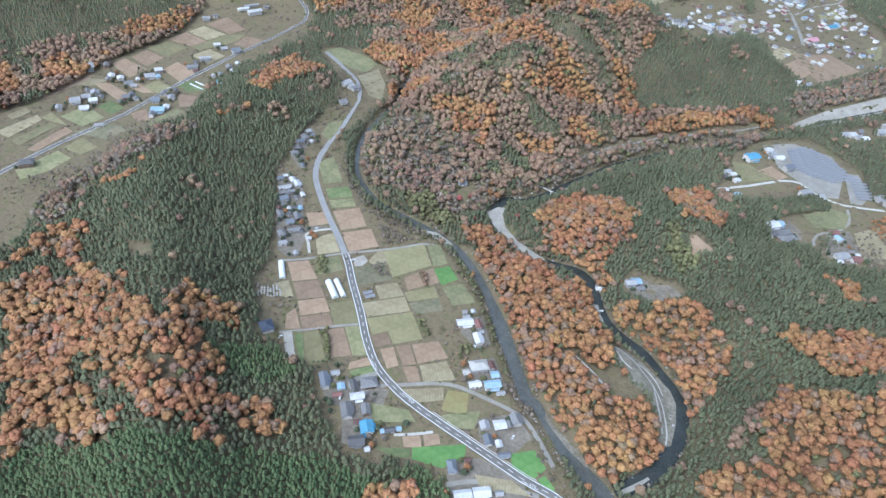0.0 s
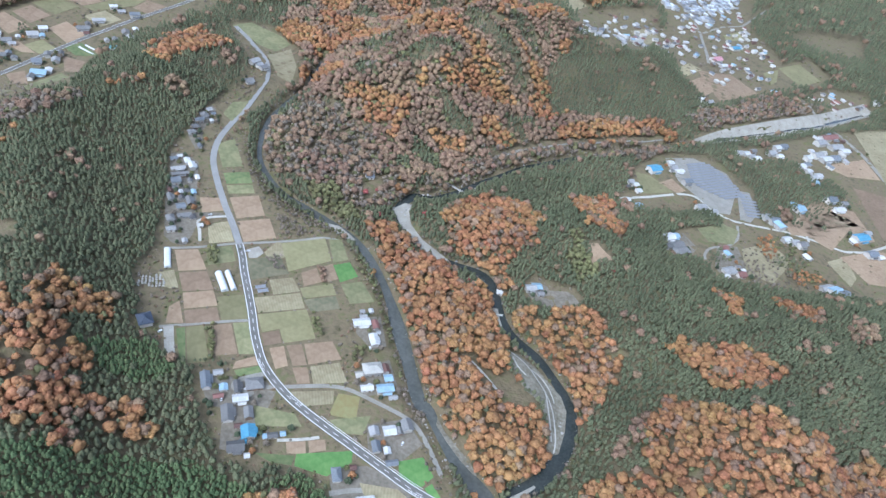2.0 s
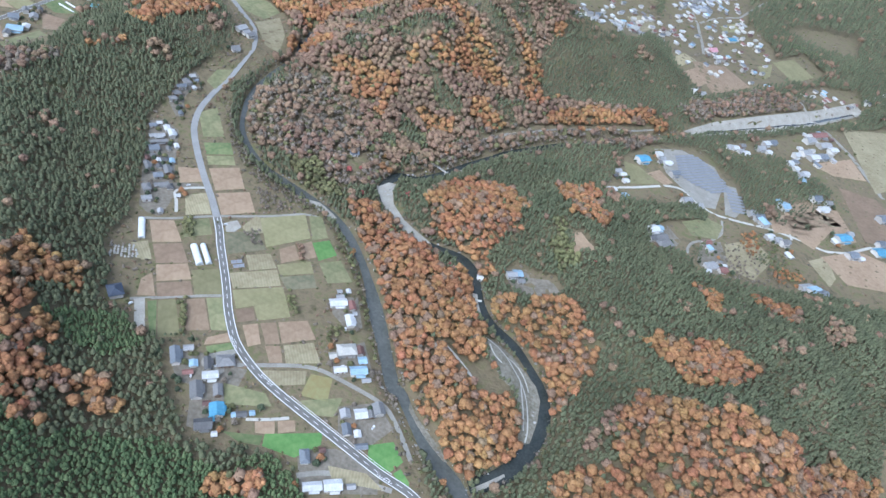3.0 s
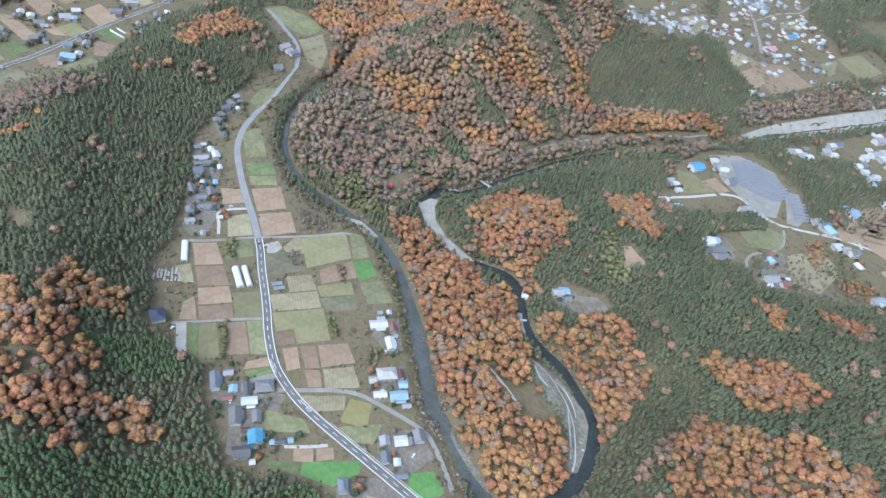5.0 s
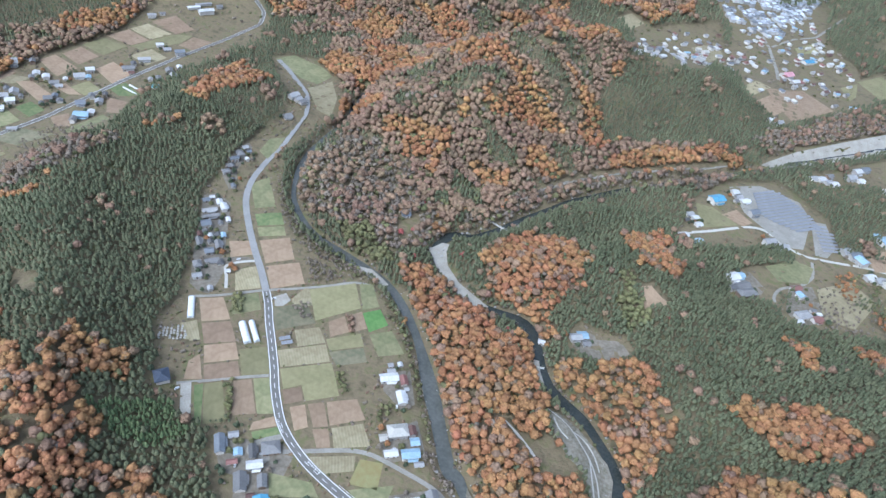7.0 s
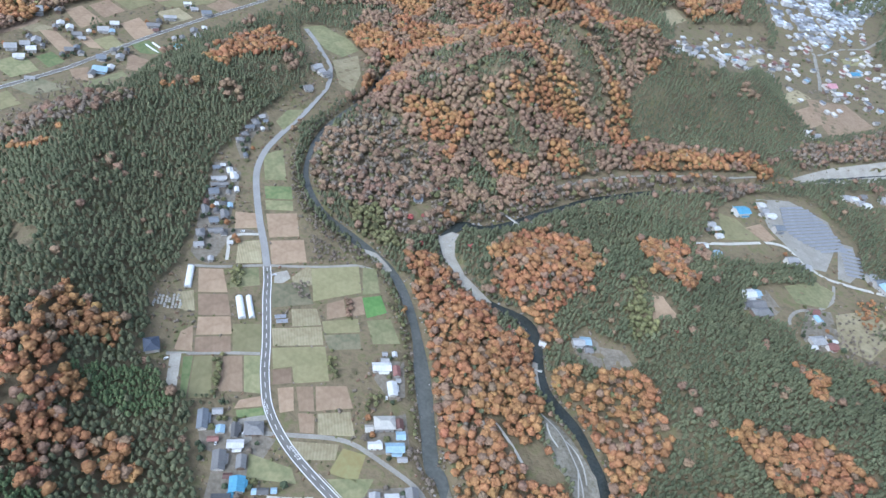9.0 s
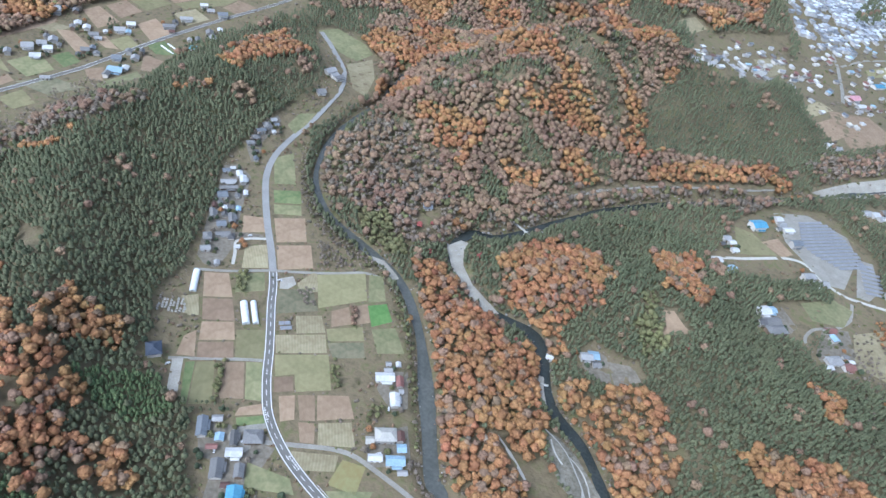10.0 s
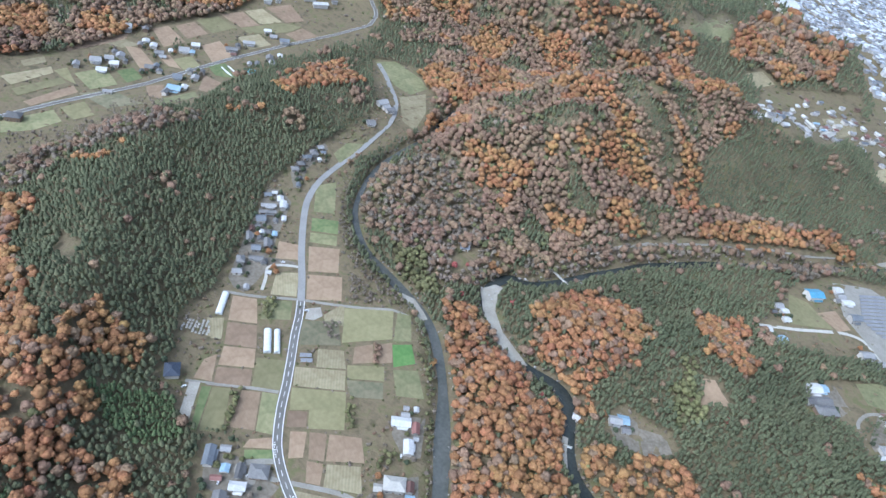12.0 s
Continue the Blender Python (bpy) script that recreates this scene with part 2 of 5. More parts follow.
def part(name, bm, mat, parent=None, label=""):
    """Links a bmesh as one mesh object under a thing or a part."""
    me = bpy.data.meshes.new(name)
    bm.to_mesh(me)
    bm.free()
    me.materials.append(mat)
    ob = new(name, me)
    ob.parent = parent
    return tagged(ob, label)


def box(size, at=(0, 0, 0), turn=None):
    """A box that stands on its base at the given place."""
    bm = bmesh.new()
    bmesh.ops.create_cube(bm, size=1)
    m = Matrix.Translation((at[0], at[1], at[2] + size[2] / 2)) @ Matrix.Diagonal((*size, 1))
    bmesh.ops.transform(bm, matrix=(turn or Matrix()) @ m, verts=bm.verts)
    return bm


def joined(*bms):
    out = bmesh.new()
    for b in bms:
        me = bpy.data.meshes.new("piece")
        b.to_mesh(me)
        b.free()
        out.from_mesh(me)
        bpy.data.meshes.remove(me)
    return out


def ribbon(line, left, right, lift, drop=0.0, ground=True, level=0.0):
    """A strip along a line, from left to right of it (metres), laid on the ground with an edge that goes down by drop."""
    q = np.array(line, float)
    way = np.gradient(q, axis=0)
    side = np.stack([-way[:, 1], way[:, 0]], 1) / np.maximum(np.hypot(*way.T), 1e-6)[:, None]
    a, b = q + side * np.reshape(left, (-1, 1)), q - side * np.reshape(right, (-1, 1))
    mid = ground_z(q[:, 0], q[:, 1]) if ground else np.full(len(q), level)
    za = zb = mid + lift
    verts = [(*p, z) for p, z in zip(a, za)] + [(*p, z) for p, z in zip(b, zb)]
    n = len(q)
    faces = [(i, i + n, i + n + 1, i + 1) for i in range(n - 1)]
    if drop:
        verts += [(*p, z - drop) for p, z in zip(a, za)] + [(*p, z - drop) for p, z in zip(b, zb)]
        faces += [(i, i + 1, i + 1 + 2 * n, i + 2 * n) for i in range(n - 1)] + [(i + n + 1, i + n, i + 3 * n, i + 3 * n + 1) for i in range(n - 1)]
    return verts, faces


# ---------------------------------------------------------------- ground
def steps(lo, hi, core_lo, core_hi, fine):
    core = np.arange(core_lo, core_hi + fine, fine)
    out = [core]
    for sign, start, end in ((1, core[-1], hi), (-1, core_lo, lo)):
        s, gap, side = start, fine, []
        while (end - s) * sign > 0:
            gap *= 1.22
            s += sign * gap
            side.append(s)
        out.append(np.array(side))
    return np.sort(np.concatenate(out))


gx, gy = steps(-6000, 6000, -720, 1000, 7.0), steps(-2500, 8000, 60, 1500, 7.0)
X, Y = np.meshgrid(gx, gy)
Z = land(X, Y)
far = np.clip((np.hypot(X, Y - 700) - 1500) / 1500, 0, 1)
Z = Z + 0.35 * np.sin(X / 5.1 + Y / 7.7) * np.sin(Y / 4.3 - X / 9.1) * (Z > 1.5) + far * 40 * (np.sin(X / 310) * np.sin(Y / 270)) ** 2
nx, ny = len(gx), len(gy)
ids = np.arange(nx * ny).reshape(ny, nx)
quads = np.stack([ids[:-1, :-1], ids[:-1, 1:], ids[1:, 1:], ids[1:, :-1]], -1).reshape(-1, 4)
ground_mesh = bpy.data.meshes.new("ground")
ground_mesh.from_pydata(np.stack([X.ravel(), Y.ravel(), Z.ravel()], 1).tolist(), [], quads.tolist())
ground_mesh.materials.append(M["ground"])
ground_mesh.shade_smooth()
tagged(new("ground", ground_mesh), "valley ground of dry grass, leaf litter and earth", "ground", kind="structure")

# ---------------------------------------------------------------- rivers
def water(name, line, wide, level, mat, label):
    q = smooth_line(line, 8.0)
    k = np.arange(len(q))
    w = np.interp(k / len(k), np.linspace(0, 1, len(wide)), wide) * (1 + 0.2 * np.sin(k / 4.3) + 0.12 * np.sin(k / 1.9 + 1))
    v, f = ribbon(q, w, w, 0, ground=False, level=level)
    tagged(new(name, mesh_of(name, v, f, M[mat], True)), label, "river", kind="structure")


water("river_1", RIVER, (3, 3, 3.2, 4.2, 5.4, 6, 6.2, 7, 9), -3.6, "river_water", "grey-green river running beside the fields")
water("river_2", BEND, (6, 4, 3.5, 3.5, 4.4, 4.6, 4.6, 5.2, 6, 7), -3.66, "water", "dark winding stream between gravel bars and woods")


def flat_patch(name, poly, mat, lift, cuts=3, skirt=0.5, low=-99.0):
    """A sheet with a thick edge over an outline, laid on the ground; its own x axis runs along the first side."""
    p = np.array(poly, float)
    c = p.mean(0)
    turn = math.atan2(*(p[1] - p[0])[::-1])
    co, si = math.cos(turn), math.sin(turn)
    bm = bmesh.new()
    vs = [bm.verts.new((x, y, 0)) for x, y in p]
    bmesh.ops.triangulate(bm, faces=[bm.faces.new(vs)])
    if cuts:
        bmesh.ops.subdivide_edges(bm, edges=bm.edges, cuts=cuts, use_grid_fill=True)
    if bm.faces and sum(f.normal.z for f in bm.faces) < 0:
        bmesh.ops.reverse_faces(bm, faces=bm.faces)
    xy = np.array([v.co[:2] for v in bm.verts])
    z = np.maximum(ground_z(xy[:, 0], xy[:, 1]) + lift, low)
    rim = [e for e in bm.edges if e.is_boundary]
    for v, h in zip(bm.verts, z):
        v.co.z = h
    new_edge = bmesh.ops.extrude_edge_only(bm, edges=rim)["geom"]
    for v in new_edge:
        if isinstance(v, bmesh.types.BMVert):
            v.co.z -= skirt
    bmesh.ops.recalc_face_normals(bm, faces=bm.faces)
    base = Matrix.Translation((*c, 0)) @ Matrix.Rotation(turn, 4, "Z")
    bmesh.ops.transform(bm, matrix=base.inverted(), verts=bm.verts)
    me = bpy.data.meshes.new(name)
    bm.to_mesh(me)
    bm.free()
    me.materials.append(mat)
    ob = new(name, me)
    ob.matrix_world = base
    return ob


BARS = []


def gravel_bar(*poly, mat="bar"):
    BARS.append(list(poly))
    ob = flat_patch("gravel_bar", poly, M[mat], 0.4, 5, 2.0, -3.4)
    tagged(ob, "pale gravel and sand bar beside the stream", "gravel bar", "gravel bars", "structure")


gravel_bar((-25, 571), (-13, 587), (-3, 587), (-6, 572), (-1, 550), (15, 527), (37, 510), (49, 501), (40, 494), (22, 504), (3, 522), (-11, 541), mat="gravel")
gravel_bar((113, 387), (126, 387), (143, 375), (157, 358), (166, 347), (170, 332), (167, 309), (160, 286), (150, 281), (149, 300), (148, 320), (143, 334), (131, 343), (120, 363))
gravel_bar((-91, 517), (-77, 517), (-63, 507), (-55, 500), (-60, 492), (-70, 501), (-86, 509), mat="gravel")
gravel_bar((112, 233), (126, 243), (138, 252), (139, 250), (126, 238), (115, 230), mat="gravel")
gravel_bar((54, 297), (61, 285), (70, 275), (83, 262), (91, 250), (88, 250), (76, 261), (64, 275), (54, 289))
gravel_bar((99, 444), (104, 444), (106, 430), (112, 411), (108, 412), (100, 428), mat="gravel")


def sand_braid(*line):
    v, f = ribbon(smooth_line(line, 3.0), 0.7, 0.7, 0)
    v = [(x, y, max(float(ground_z(x, y)) + 0.4, -3.4) + 0.3) for x, y, z in v]
    tagged(new("sand_braid", mesh_of("sand_braid", v, f, M["concrete"])), "thin pale dry channel over the gravel bar", "gravel bar", "gravel bars", "structure")


sand_braid((113, 388), (126, 381), (136, 371), (143, 358), (150, 347), (156, 328), (158, 311), (158, 294), (155, 284))
sand_braid((119, 380), (123, 368), (132, 360))
sand_braid((150, 347), (151, 330), (153, 312), (154, 295))
sand_braid((137, 370), (148, 365), (156, 350), (159, 335))
shoal = [(430, 948), (500, 1012), (600, 1088), (760, 1205), (900, 1320), (915, 1285), (770, 1160), (640, 1058), (520, 978)]
BARS.append(shoal)
tagged(flat_patch("gravel_bar", shoal, M["gravel"], 0.8, 5, 1.0), "wide pale gravel bed of the upper stream", "gravel bar", "gravel bars", "structure")

# ---------------------------------------------------------------- roads
ROADS = []


def road(line, wide, mat, label, name="lane", lift=0.16):
    q = smooth_line(line, 4.0)
    ROADS.append((q[::2], wide / 2))
    v, f = ribbon(q, wide / 2, wide / 2, lift, 0.5)
    return tagged(new(name, mesh_of(name, v, f, mat)), label, "road", kind="structure"), q


def stripe(parent, q, side, wide, lift, name="road_marking"):
    v, f = ribbon(q, side + wide / 2, -side + wide / 2, lift)
    ob = new(name, mesh_of(name, v, f, M["paint"]))
    ob.parent = parent
    return ob


MAIN_ROAD = [(75, 208), (65, 216), (40, 225), (17, 237), (-18, 255), (-26, 259), (-49, 271), (-69, 283), (-86, 297), (-99, 311), (-108, 327), (-116, 343), (-123, 361), (-134, 385), (-148, 414), (-155, 432), (-164, 449), (-179, 475), (-196, 501), (-213, 530), (-227, 556), (-236, 575), (-242, 596), (-245, 619), (-244, 645), (-242, 671), (-238, 707), (-237, 746), (-235, 776), (-240, 801), (-252, 833), (-271, 862), (-304, 909), (-332, 939)]
VALLEY_ROAD = [(-576, 465), (-568, 497), (-551, 554), (-517, 648), (-489, 777), (-461, 874), (-424, 979), (-402, 1043), (-410, 1083), (-438, 1106)]
BRIDGE_LANE = [(-89, 288), (-76, 292), (-60, 297), (-40, 303), (-24, 304), (-8, 299), (12, 293), (32, 286), (39, 280), (51, 262), (63, 239)]
CROSS_LANE = [(-226, 418), (-202, 429), (-167, 449), (-138, 461), (-109, 475), (-87, 489), (-68, 489)]
FIELD_LANE = [(-190, 323), (-181, 328), (-160, 339), (-140, 348), (-124, 354)]
HOUSE_LANE = [(-94, 301), (-106, 294), (-116, 287), (-117, 279), (-94, 283), (-109, 267)]
WHITE_LANE = [(-67, 243), (-48, 248), (-34, 254)]
SOUTH_LANE = [(-19, 209), (-2, 216), (15, 218), (37, 215), (54, 214)]
VILLAGE_LANE = [(-189, 486), (-205, 479), (-213, 470), (-217, 467), (-209, 463), (-200, 440)]
TERRACE_ROAD = [(261, 693), (306, 714), (361, 745), (383, 748), (402, 719), (424, 705), (453, 706), (506, 711), (556, 705), (586, 695), (626, 708), (678, 742), (748, 772)]
TERRACE_LANE = [(431, 696), (424, 665), (406, 644), (373, 627), (360, 606), (363, 596)]
EAST_LANE = [(556, 793), (541, 731), (536, 697)]
EAST_ROAD = [(731, 1222), (748, 1119), (770, 1035), (774, 904)]
HILL_TRACK = [(89, 727), (122, 761), (161, 789), (202, 818), (236, 835), (281, 865), (327, 887), (377, 920)]
FOREST_TRACK = [(75, 361), (85, 354), (95, 345), (104, 335), (108, 329)]
NORTH_ROAD = [(569, 1627), (569, 1504), (552, 1367), (538, 1297)]
NORTH_LANE = [(577, 1510), (645, 1597), (718, 1655), (866, 1894)]
main_road, mq = road(MAIN_ROAD[:17], 7.7, M["asphalt"], "grey asphalt two-lane road with white edge and centre lines", "road", 0.35)
for side in (-3.3, 3.3):
    stripe(main_road, mq, side, 0.6, 0.37)
road(MAIN_ROAD[16:], 6.8, M["old_asphalt"], "pale worn asphalt road running up the valley", "road", 0.33)
fine = smooth_line(MAIN_ROAD[:17], 1.0)
for k in range(0, len(fine) - 6, 10):
    stripe(main_road, fine[k:k + 6], 0.0, 0.4, 0.372, "lane_dash")
for k0, lane in ((28, 1.7), (150, -1.7), (196, 1.7)):
    for k in range(k0, k0 + 14, 2):
        stripe(main_road, fine[k:k + 2], lane, 1.5 if k % 4 else 0.7, 0.374, "road_lettering_bar")
valley_road, vq = road(VALLEY_ROAD, 6.4, M["asphalt"], "grey asphalt road through the far valley", "road", 0.3)
for side in (-2.8, 2.8):
    stripe(valley_road, vq, side, 0.4, 0.32)
for line, wide, mat, label in (
        (BRIDGE_LANE, 3.8, "lane", "narrow pale lane curving from the road to the river houses"), (CROSS_LANE, 3.0, "lane", "narrow pale lane crossing the fields"),
        (FIELD_LANE, 3.0, "lane", "narrow pale farm lane between brown fields"), (HOUSE_LANE, 4.5, "lane", "narrow lane between farmhouses"),
        (WHITE_LANE, 2.6, "concrete", "short white concrete path beside the green fields"), (SOUTH_LANE, 4.0, "lane", "narrow lane at the southern houses"),
        (VILLAGE_LANE, 3.0, "concrete", "pale concrete lane into the village"), (TERRACE_ROAD, 4.4, "concrete", "pale road across the eastern terrace"),
        (TERRACE_LANE, 3.5, "lane", "winding lane down to terrace houses"), (EAST_LANE, 3.5, "concrete", "straight pale farm lane"),
        (EAST_ROAD, 9.0, "lane", "straight embanked road beside wet fields"), (HILL_TRACK, 5.5, "lane", "pale track along the foot of the wooded hill"),
        (FOREST_TRACK, 2.6, "concrete", "pale sandy track through the autumn wood"), (NORTH_ROAD, 7.0, "lane", "pale road through the northern village"), (NORTH_LANE, 6.0, "lane", "pale lane above the northern village")):
    road(line, wide, M[mat], label)

# ---------------------------------------------------------------- fields
FIELDS, YARDS = [], []


def field(kind, *poly):
    (YARDS if kind == "earth" else FIELDS).append(list(poly))
    words = {"tan": "bare tan ploughed field", "brown": "bare brown ploughed field", "olive": "short olive-green crop field", "straw": "straw-coloured stubble field in rows", "grass": "rough yellow-green grass plot",
             "green": "green vegetable field", "bright": "bright green lawn-like field", "scrub": "dark overgrown weedy plot", "gold": "golden-green plot of tall grass", "gravel": "pale gravel yard", "earth": "trodden grey-brown earth yard among houses", "yard": "grey gravel yard under solar panels"}
    ob = flat_patch("yard" if kind in ("gravel", "yard", "earth") else "field", poly, M[{"yard": "lane", "gravel": "gravel", "earth": "earth"}.get(kind, "crop_" + kind)], 0.14 if kind == "earth" else 0.26 if kind in ("gravel", "yard") else 0.22, 3)
    tagged(ob, words[kind] + " on the valley floor", "yard" if kind in ("gravel", "yard", "earth") else "field", "", "structure")


field("tan", (-216, 419), (-197, 428), (-180, 404), (-202, 393))
field("brown", (-201, 391), (-179, 402), (-165, 381), (-189, 370))
field("tan", (-188, 368), (-165, 380), (-155, 363), (-180, 350))
field("brown", (-179, 348), (-155, 361), (-147, 346), (-172, 334))
field("tan", (-192, 348), (-187, 358), (-174, 334), (-187, 329))
field("olive", (-159, 373), (-136, 384), (-124, 356), (-146, 347))
field("green", (-177, 326), (-171, 330), (-156, 293), (-160, 291))
field("olive", (-170, 330), (-158, 337), (-140, 301), (-155, 294))
field("tan", (-150, 340), (-137, 346), (-121, 315), (-138, 308))
field("grass", (-136, 347), (-123, 352), (-107, 319), (-120, 315))
field("tan", (-120, 307), (-106, 317), (-101, 309), (-120, 299))
field("green", (-118, 298), (-100, 308), (-95, 303), (-114, 292))
field("olive", (-119, 363), (-79, 382), (-63, 350), (-88, 337), (-96, 352), (-109, 344))
field("brown", (-109, 343), (-96, 350), (-90, 337), (-103, 330))
field("straw", (-128, 382), (-90, 401), (-81, 383), (-119, 365))
field("straw", (-122, 409), (-102, 419), (-91, 403), (-113, 391))
field("olive", (-126, 464), (-86, 487), (-72, 455), (-108, 426))
field("tan", (-96, 428), (-84, 440), (-74, 422), (-89, 411))
field("tan", (-79, 443), (-70, 451), (-60, 431), (-70, 423))
field("olive", (-92, 407), (-64, 423), (-57, 409), (-85, 395))
field("bright", (-69, 449), (-54, 459), (-42, 441), (-57, 427))
field("scrub", (-85, 393), (-57, 407), (-50, 392), (-74, 380))
field("tan", (-98, 328), (-87, 334), (-78, 314), (-87, 308))
field("tan", (-85, 335), (-73, 340), (-63, 319), (-74, 315))
field("tan", (-71, 341), (-48, 351), (-36, 333), (-62, 320))
field("tan", (-74, 313), (-62, 317), (-56, 301), (-66, 298))
field("straw", (-60, 318), (-37, 329), (-26, 310), (-53, 301))
field("tan", (-225, 506), (-205, 513), (-195, 494), (-214, 483))
field("straw", (-202, 467), (-185, 479), (-170, 451), (-191, 440))
field("tan", (-197, 517), (-170, 532), (-154, 501), (-179, 486))
field("tan", (-177, 482), (-148, 498), (-133, 470), (-161, 453))
field("green", (-218, 557), (-193, 570), (-183, 551), (-208, 539))
field("grass", (-207, 536), (-182, 548), (-175, 534), (-200, 523))
field("grass", (-243, 607), (-229, 628), (-202, 578), (-222, 567))
field("grass", (-259, 674), (-257, 702), (-241, 716), (-241, 660))
field("straw", (-131, 464), (-127, 465), (-116, 445), (-130, 434), (-138, 446))
field("grass", (-56, 424), (-37, 435), (-20, 411), (-42, 401))
field("grass", (-82, 487), (-69, 491), (-56, 462), (-70, 453))
field("straw", (-217, 384), (-206, 393), (-194, 373), (-204, 366))
field("grass", (-191, 431), (-170, 444), (-159, 424), (-181, 410))
field("scrub", (-150, 429), (-123, 446), (-107, 423), (-138, 404))
field("straw", (-75, 287), (-35, 299), (-33, 286), (-57, 277))
field("gold", (-31, 297), (-13, 298), (-12, 275), (-34, 275))
field("grass", (-93, 269), (-60, 269), (-52, 259), (-86, 251))
field("tan", (-60, 243), (-46, 247), (-43, 236), (-57, 234))
field("tan", (-44, 248), (-32, 252), (-29, 243), (-41, 238))
field("bright", (-50, 235), (-9, 247), (-8, 237), (-24, 222), (-49, 225))
field("green", (-80, 229), (-51, 233), (-51, 225), (-66, 224))
field("bright", (27, 246), (46, 254), (56, 239), (47, 228), (30, 231))
field("bright", (50, 228), (55, 233), (64, 222), (58, 218))
field("grass", (-33, 270), (-1, 282), (-4, 263), (-22, 260))
field("straw", (1, 222), (30, 223), (45, 213), (7, 211))
field("grass", (-337, 940), (-316, 967), (-262, 944), (-240, 919), (-252, 881), (-280, 891))
field("straw", (-259, 858), (-235, 901), (-212, 848), (-205, 796), (-226, 799))
field("straw", (-628, 551), (-612, 606), (-600, 598), (-608, 547))
field("olive", (-602, 542), (-587, 596), (-575, 592), (-587, 536))
field("tan", (-575, 532), (-566, 593), (-552, 586), (-563, 531))
field("olive", (-541, 548), (-533, 576), (-503, 560), (-512, 539))
field("grass", (-586, 614), (-573, 651), (-536, 630), (-548, 600))
field("green", (-560, 654), (-553, 674), (-527, 663), (-532, 641))
field("tan", (-600, 712), (-582, 721), (-541, 699), (-543, 677))
field("olive", (-536, 727), (-526, 753), (-500, 738), (-508, 715))
field("tan", (-611, 777), (-603, 800), (-557, 779), (-566, 746))
field("brown", (-597, 807), (-588, 837), (-553, 823), (-562, 789))
field("olive", (-590, 843), (-577, 876), (-538, 870), (-550, 829))
field("brown", (-577, 884), (-561, 917), (-521, 903), (-535, 876))
field("straw", (-560, 920), (-545, 946), (-503, 937), (-521, 907))
field("brown", (-544, 953), (-521, 988), (-481, 967), (-498, 940))
field("tan", (-537, 787), (-529, 818), (-489, 795), (-497, 759))
field("straw", (-520, 847), (-505, 879), (-474, 864), (-486, 827))
field("tan", (-479, 910), (-472, 946), (-441, 945), (-454, 904))
field("green", (-497, 747), (-483, 769), (-446, 741), (-471, 731))
field("scrub", (-550, 585), (-530, 616), (-481, 612), (-505, 580))
field("tan", (-512, 650), (-499, 667), (-475, 634), (-490, 629))
field("straw", (-641, 590), (-634, 617), (-623, 610), (-629, 584))
field("olive", (-604, 602), (-600, 618), (-566, 597), (-583, 597))
field("grass", (-561, 490), (-542, 541), (-518, 529), (-525, 500), (-544, 476))
field("tan", (-561, 724), (-546, 734), (-513, 715), (-527, 709))
field("olive", (-535, 874), (-501, 935), (-474, 950), (-479, 918), (-516, 869))
field("grass", (-476, 620), (-457, 673), (-436, 653), (-449, 608))
field("straw", (-623, 697), (-616, 724), (-588, 729), (-598, 704))
field("brown", (-646, 647), (-634, 699), (-621, 745), (-612, 725), (-627, 646))
field("brown", (-483, 723), (-451, 717), (-441, 679), (-459, 682))
field("olive", (298, 776), (321, 774), (349, 743), (298, 719))
field("tan", (330, 760), (354, 781), (370, 756), (355, 743))
field("grass", (366, 665), (408, 693), (429, 683), (412, 648), (376, 641))
field("tan", (659, 953), (764, 1022), (764, 953), (694, 934))
field("straw", (561, 766), (622, 807), (645, 777), (568, 739))
field("tan", (573, 679), (650, 721), (706, 707), (673, 644), (593, 631))
field("straw", (797, 1147), (966, 1218), (837, 966), (765, 916), (787, 1069))
field("tan", (491, 1220), (580, 1275), (620, 1210), (516, 1109), (503, 1145))
field("olive", (729, 1401), (805, 1470), (827, 1389), (752, 1315))
field("green", (809, 1613), (893, 1581), (918, 1566), (827, 1534))
field("grass", (76, 1405), (127, 1548), (174, 1567), (172, 1510), (100, 1407))
field("straw", (222, 1436), (257, 1484), (285, 1457), (247, 1400))
field("straw", (434, 1187), (478, 1245), (503, 1231), (461, 1180))
field("tan", (461, 1159), (497, 1199), (511, 1150), (484, 1114))
field("olive", (633, 1534), (688, 1592), (690, 1547), (635, 1497))
field("olive", (675, 1343), (726, 1390), (695, 1309), (674, 1282))
field("straw", (421, 642), (471, 672), (490, 639), (443, 580), (412, 589))
field("tan", (509, 749), (584, 769), (583, 725), (513, 706))
field("straw", (378, 1384), (445, 1453), (443, 1378), (393, 1290))
field("tan", (203, 564), (216, 568), (234, 543), (207, 534))
field("tan", (583, 842), (616, 816), (655, 818), (656, 745), (624, 723), (621, 757), (567, 691), (541, 712), (542, 752))
field("brown", (689, 898), (755, 895), (765, 868), (712, 761), (673, 752))
field("straw", (547, 660), (583, 683), (579, 637), (560, 613))
field("gravel", (-187, 324), (-180, 328), (-166, 297), (-175, 298))
field("gravel", (-154, 444), (-145, 452), (-138, 444), (-142, 435), (-149, 432))
field("earth", (158, 484), (182, 487), (190, 470), (168, 456))
field("yard", (356, 841), (405, 861), (454, 838), (459, 797), (427, 720), (404, 717), (364, 778))
field("yard", (458, 794), (478, 795), (474, 739), (455, 713), (440, 713))
field("earth", (-141, 284), (-119, 291), (-97, 296), (-87, 292), (-91, 274), (-106, 260), (-127, 261))
field("earth", (-35, 384), (-11, 394), (0, 359), (-11, 351), (-29, 366))
field("earth", (-23, 323), (5, 344), (18, 313), (-12, 298))
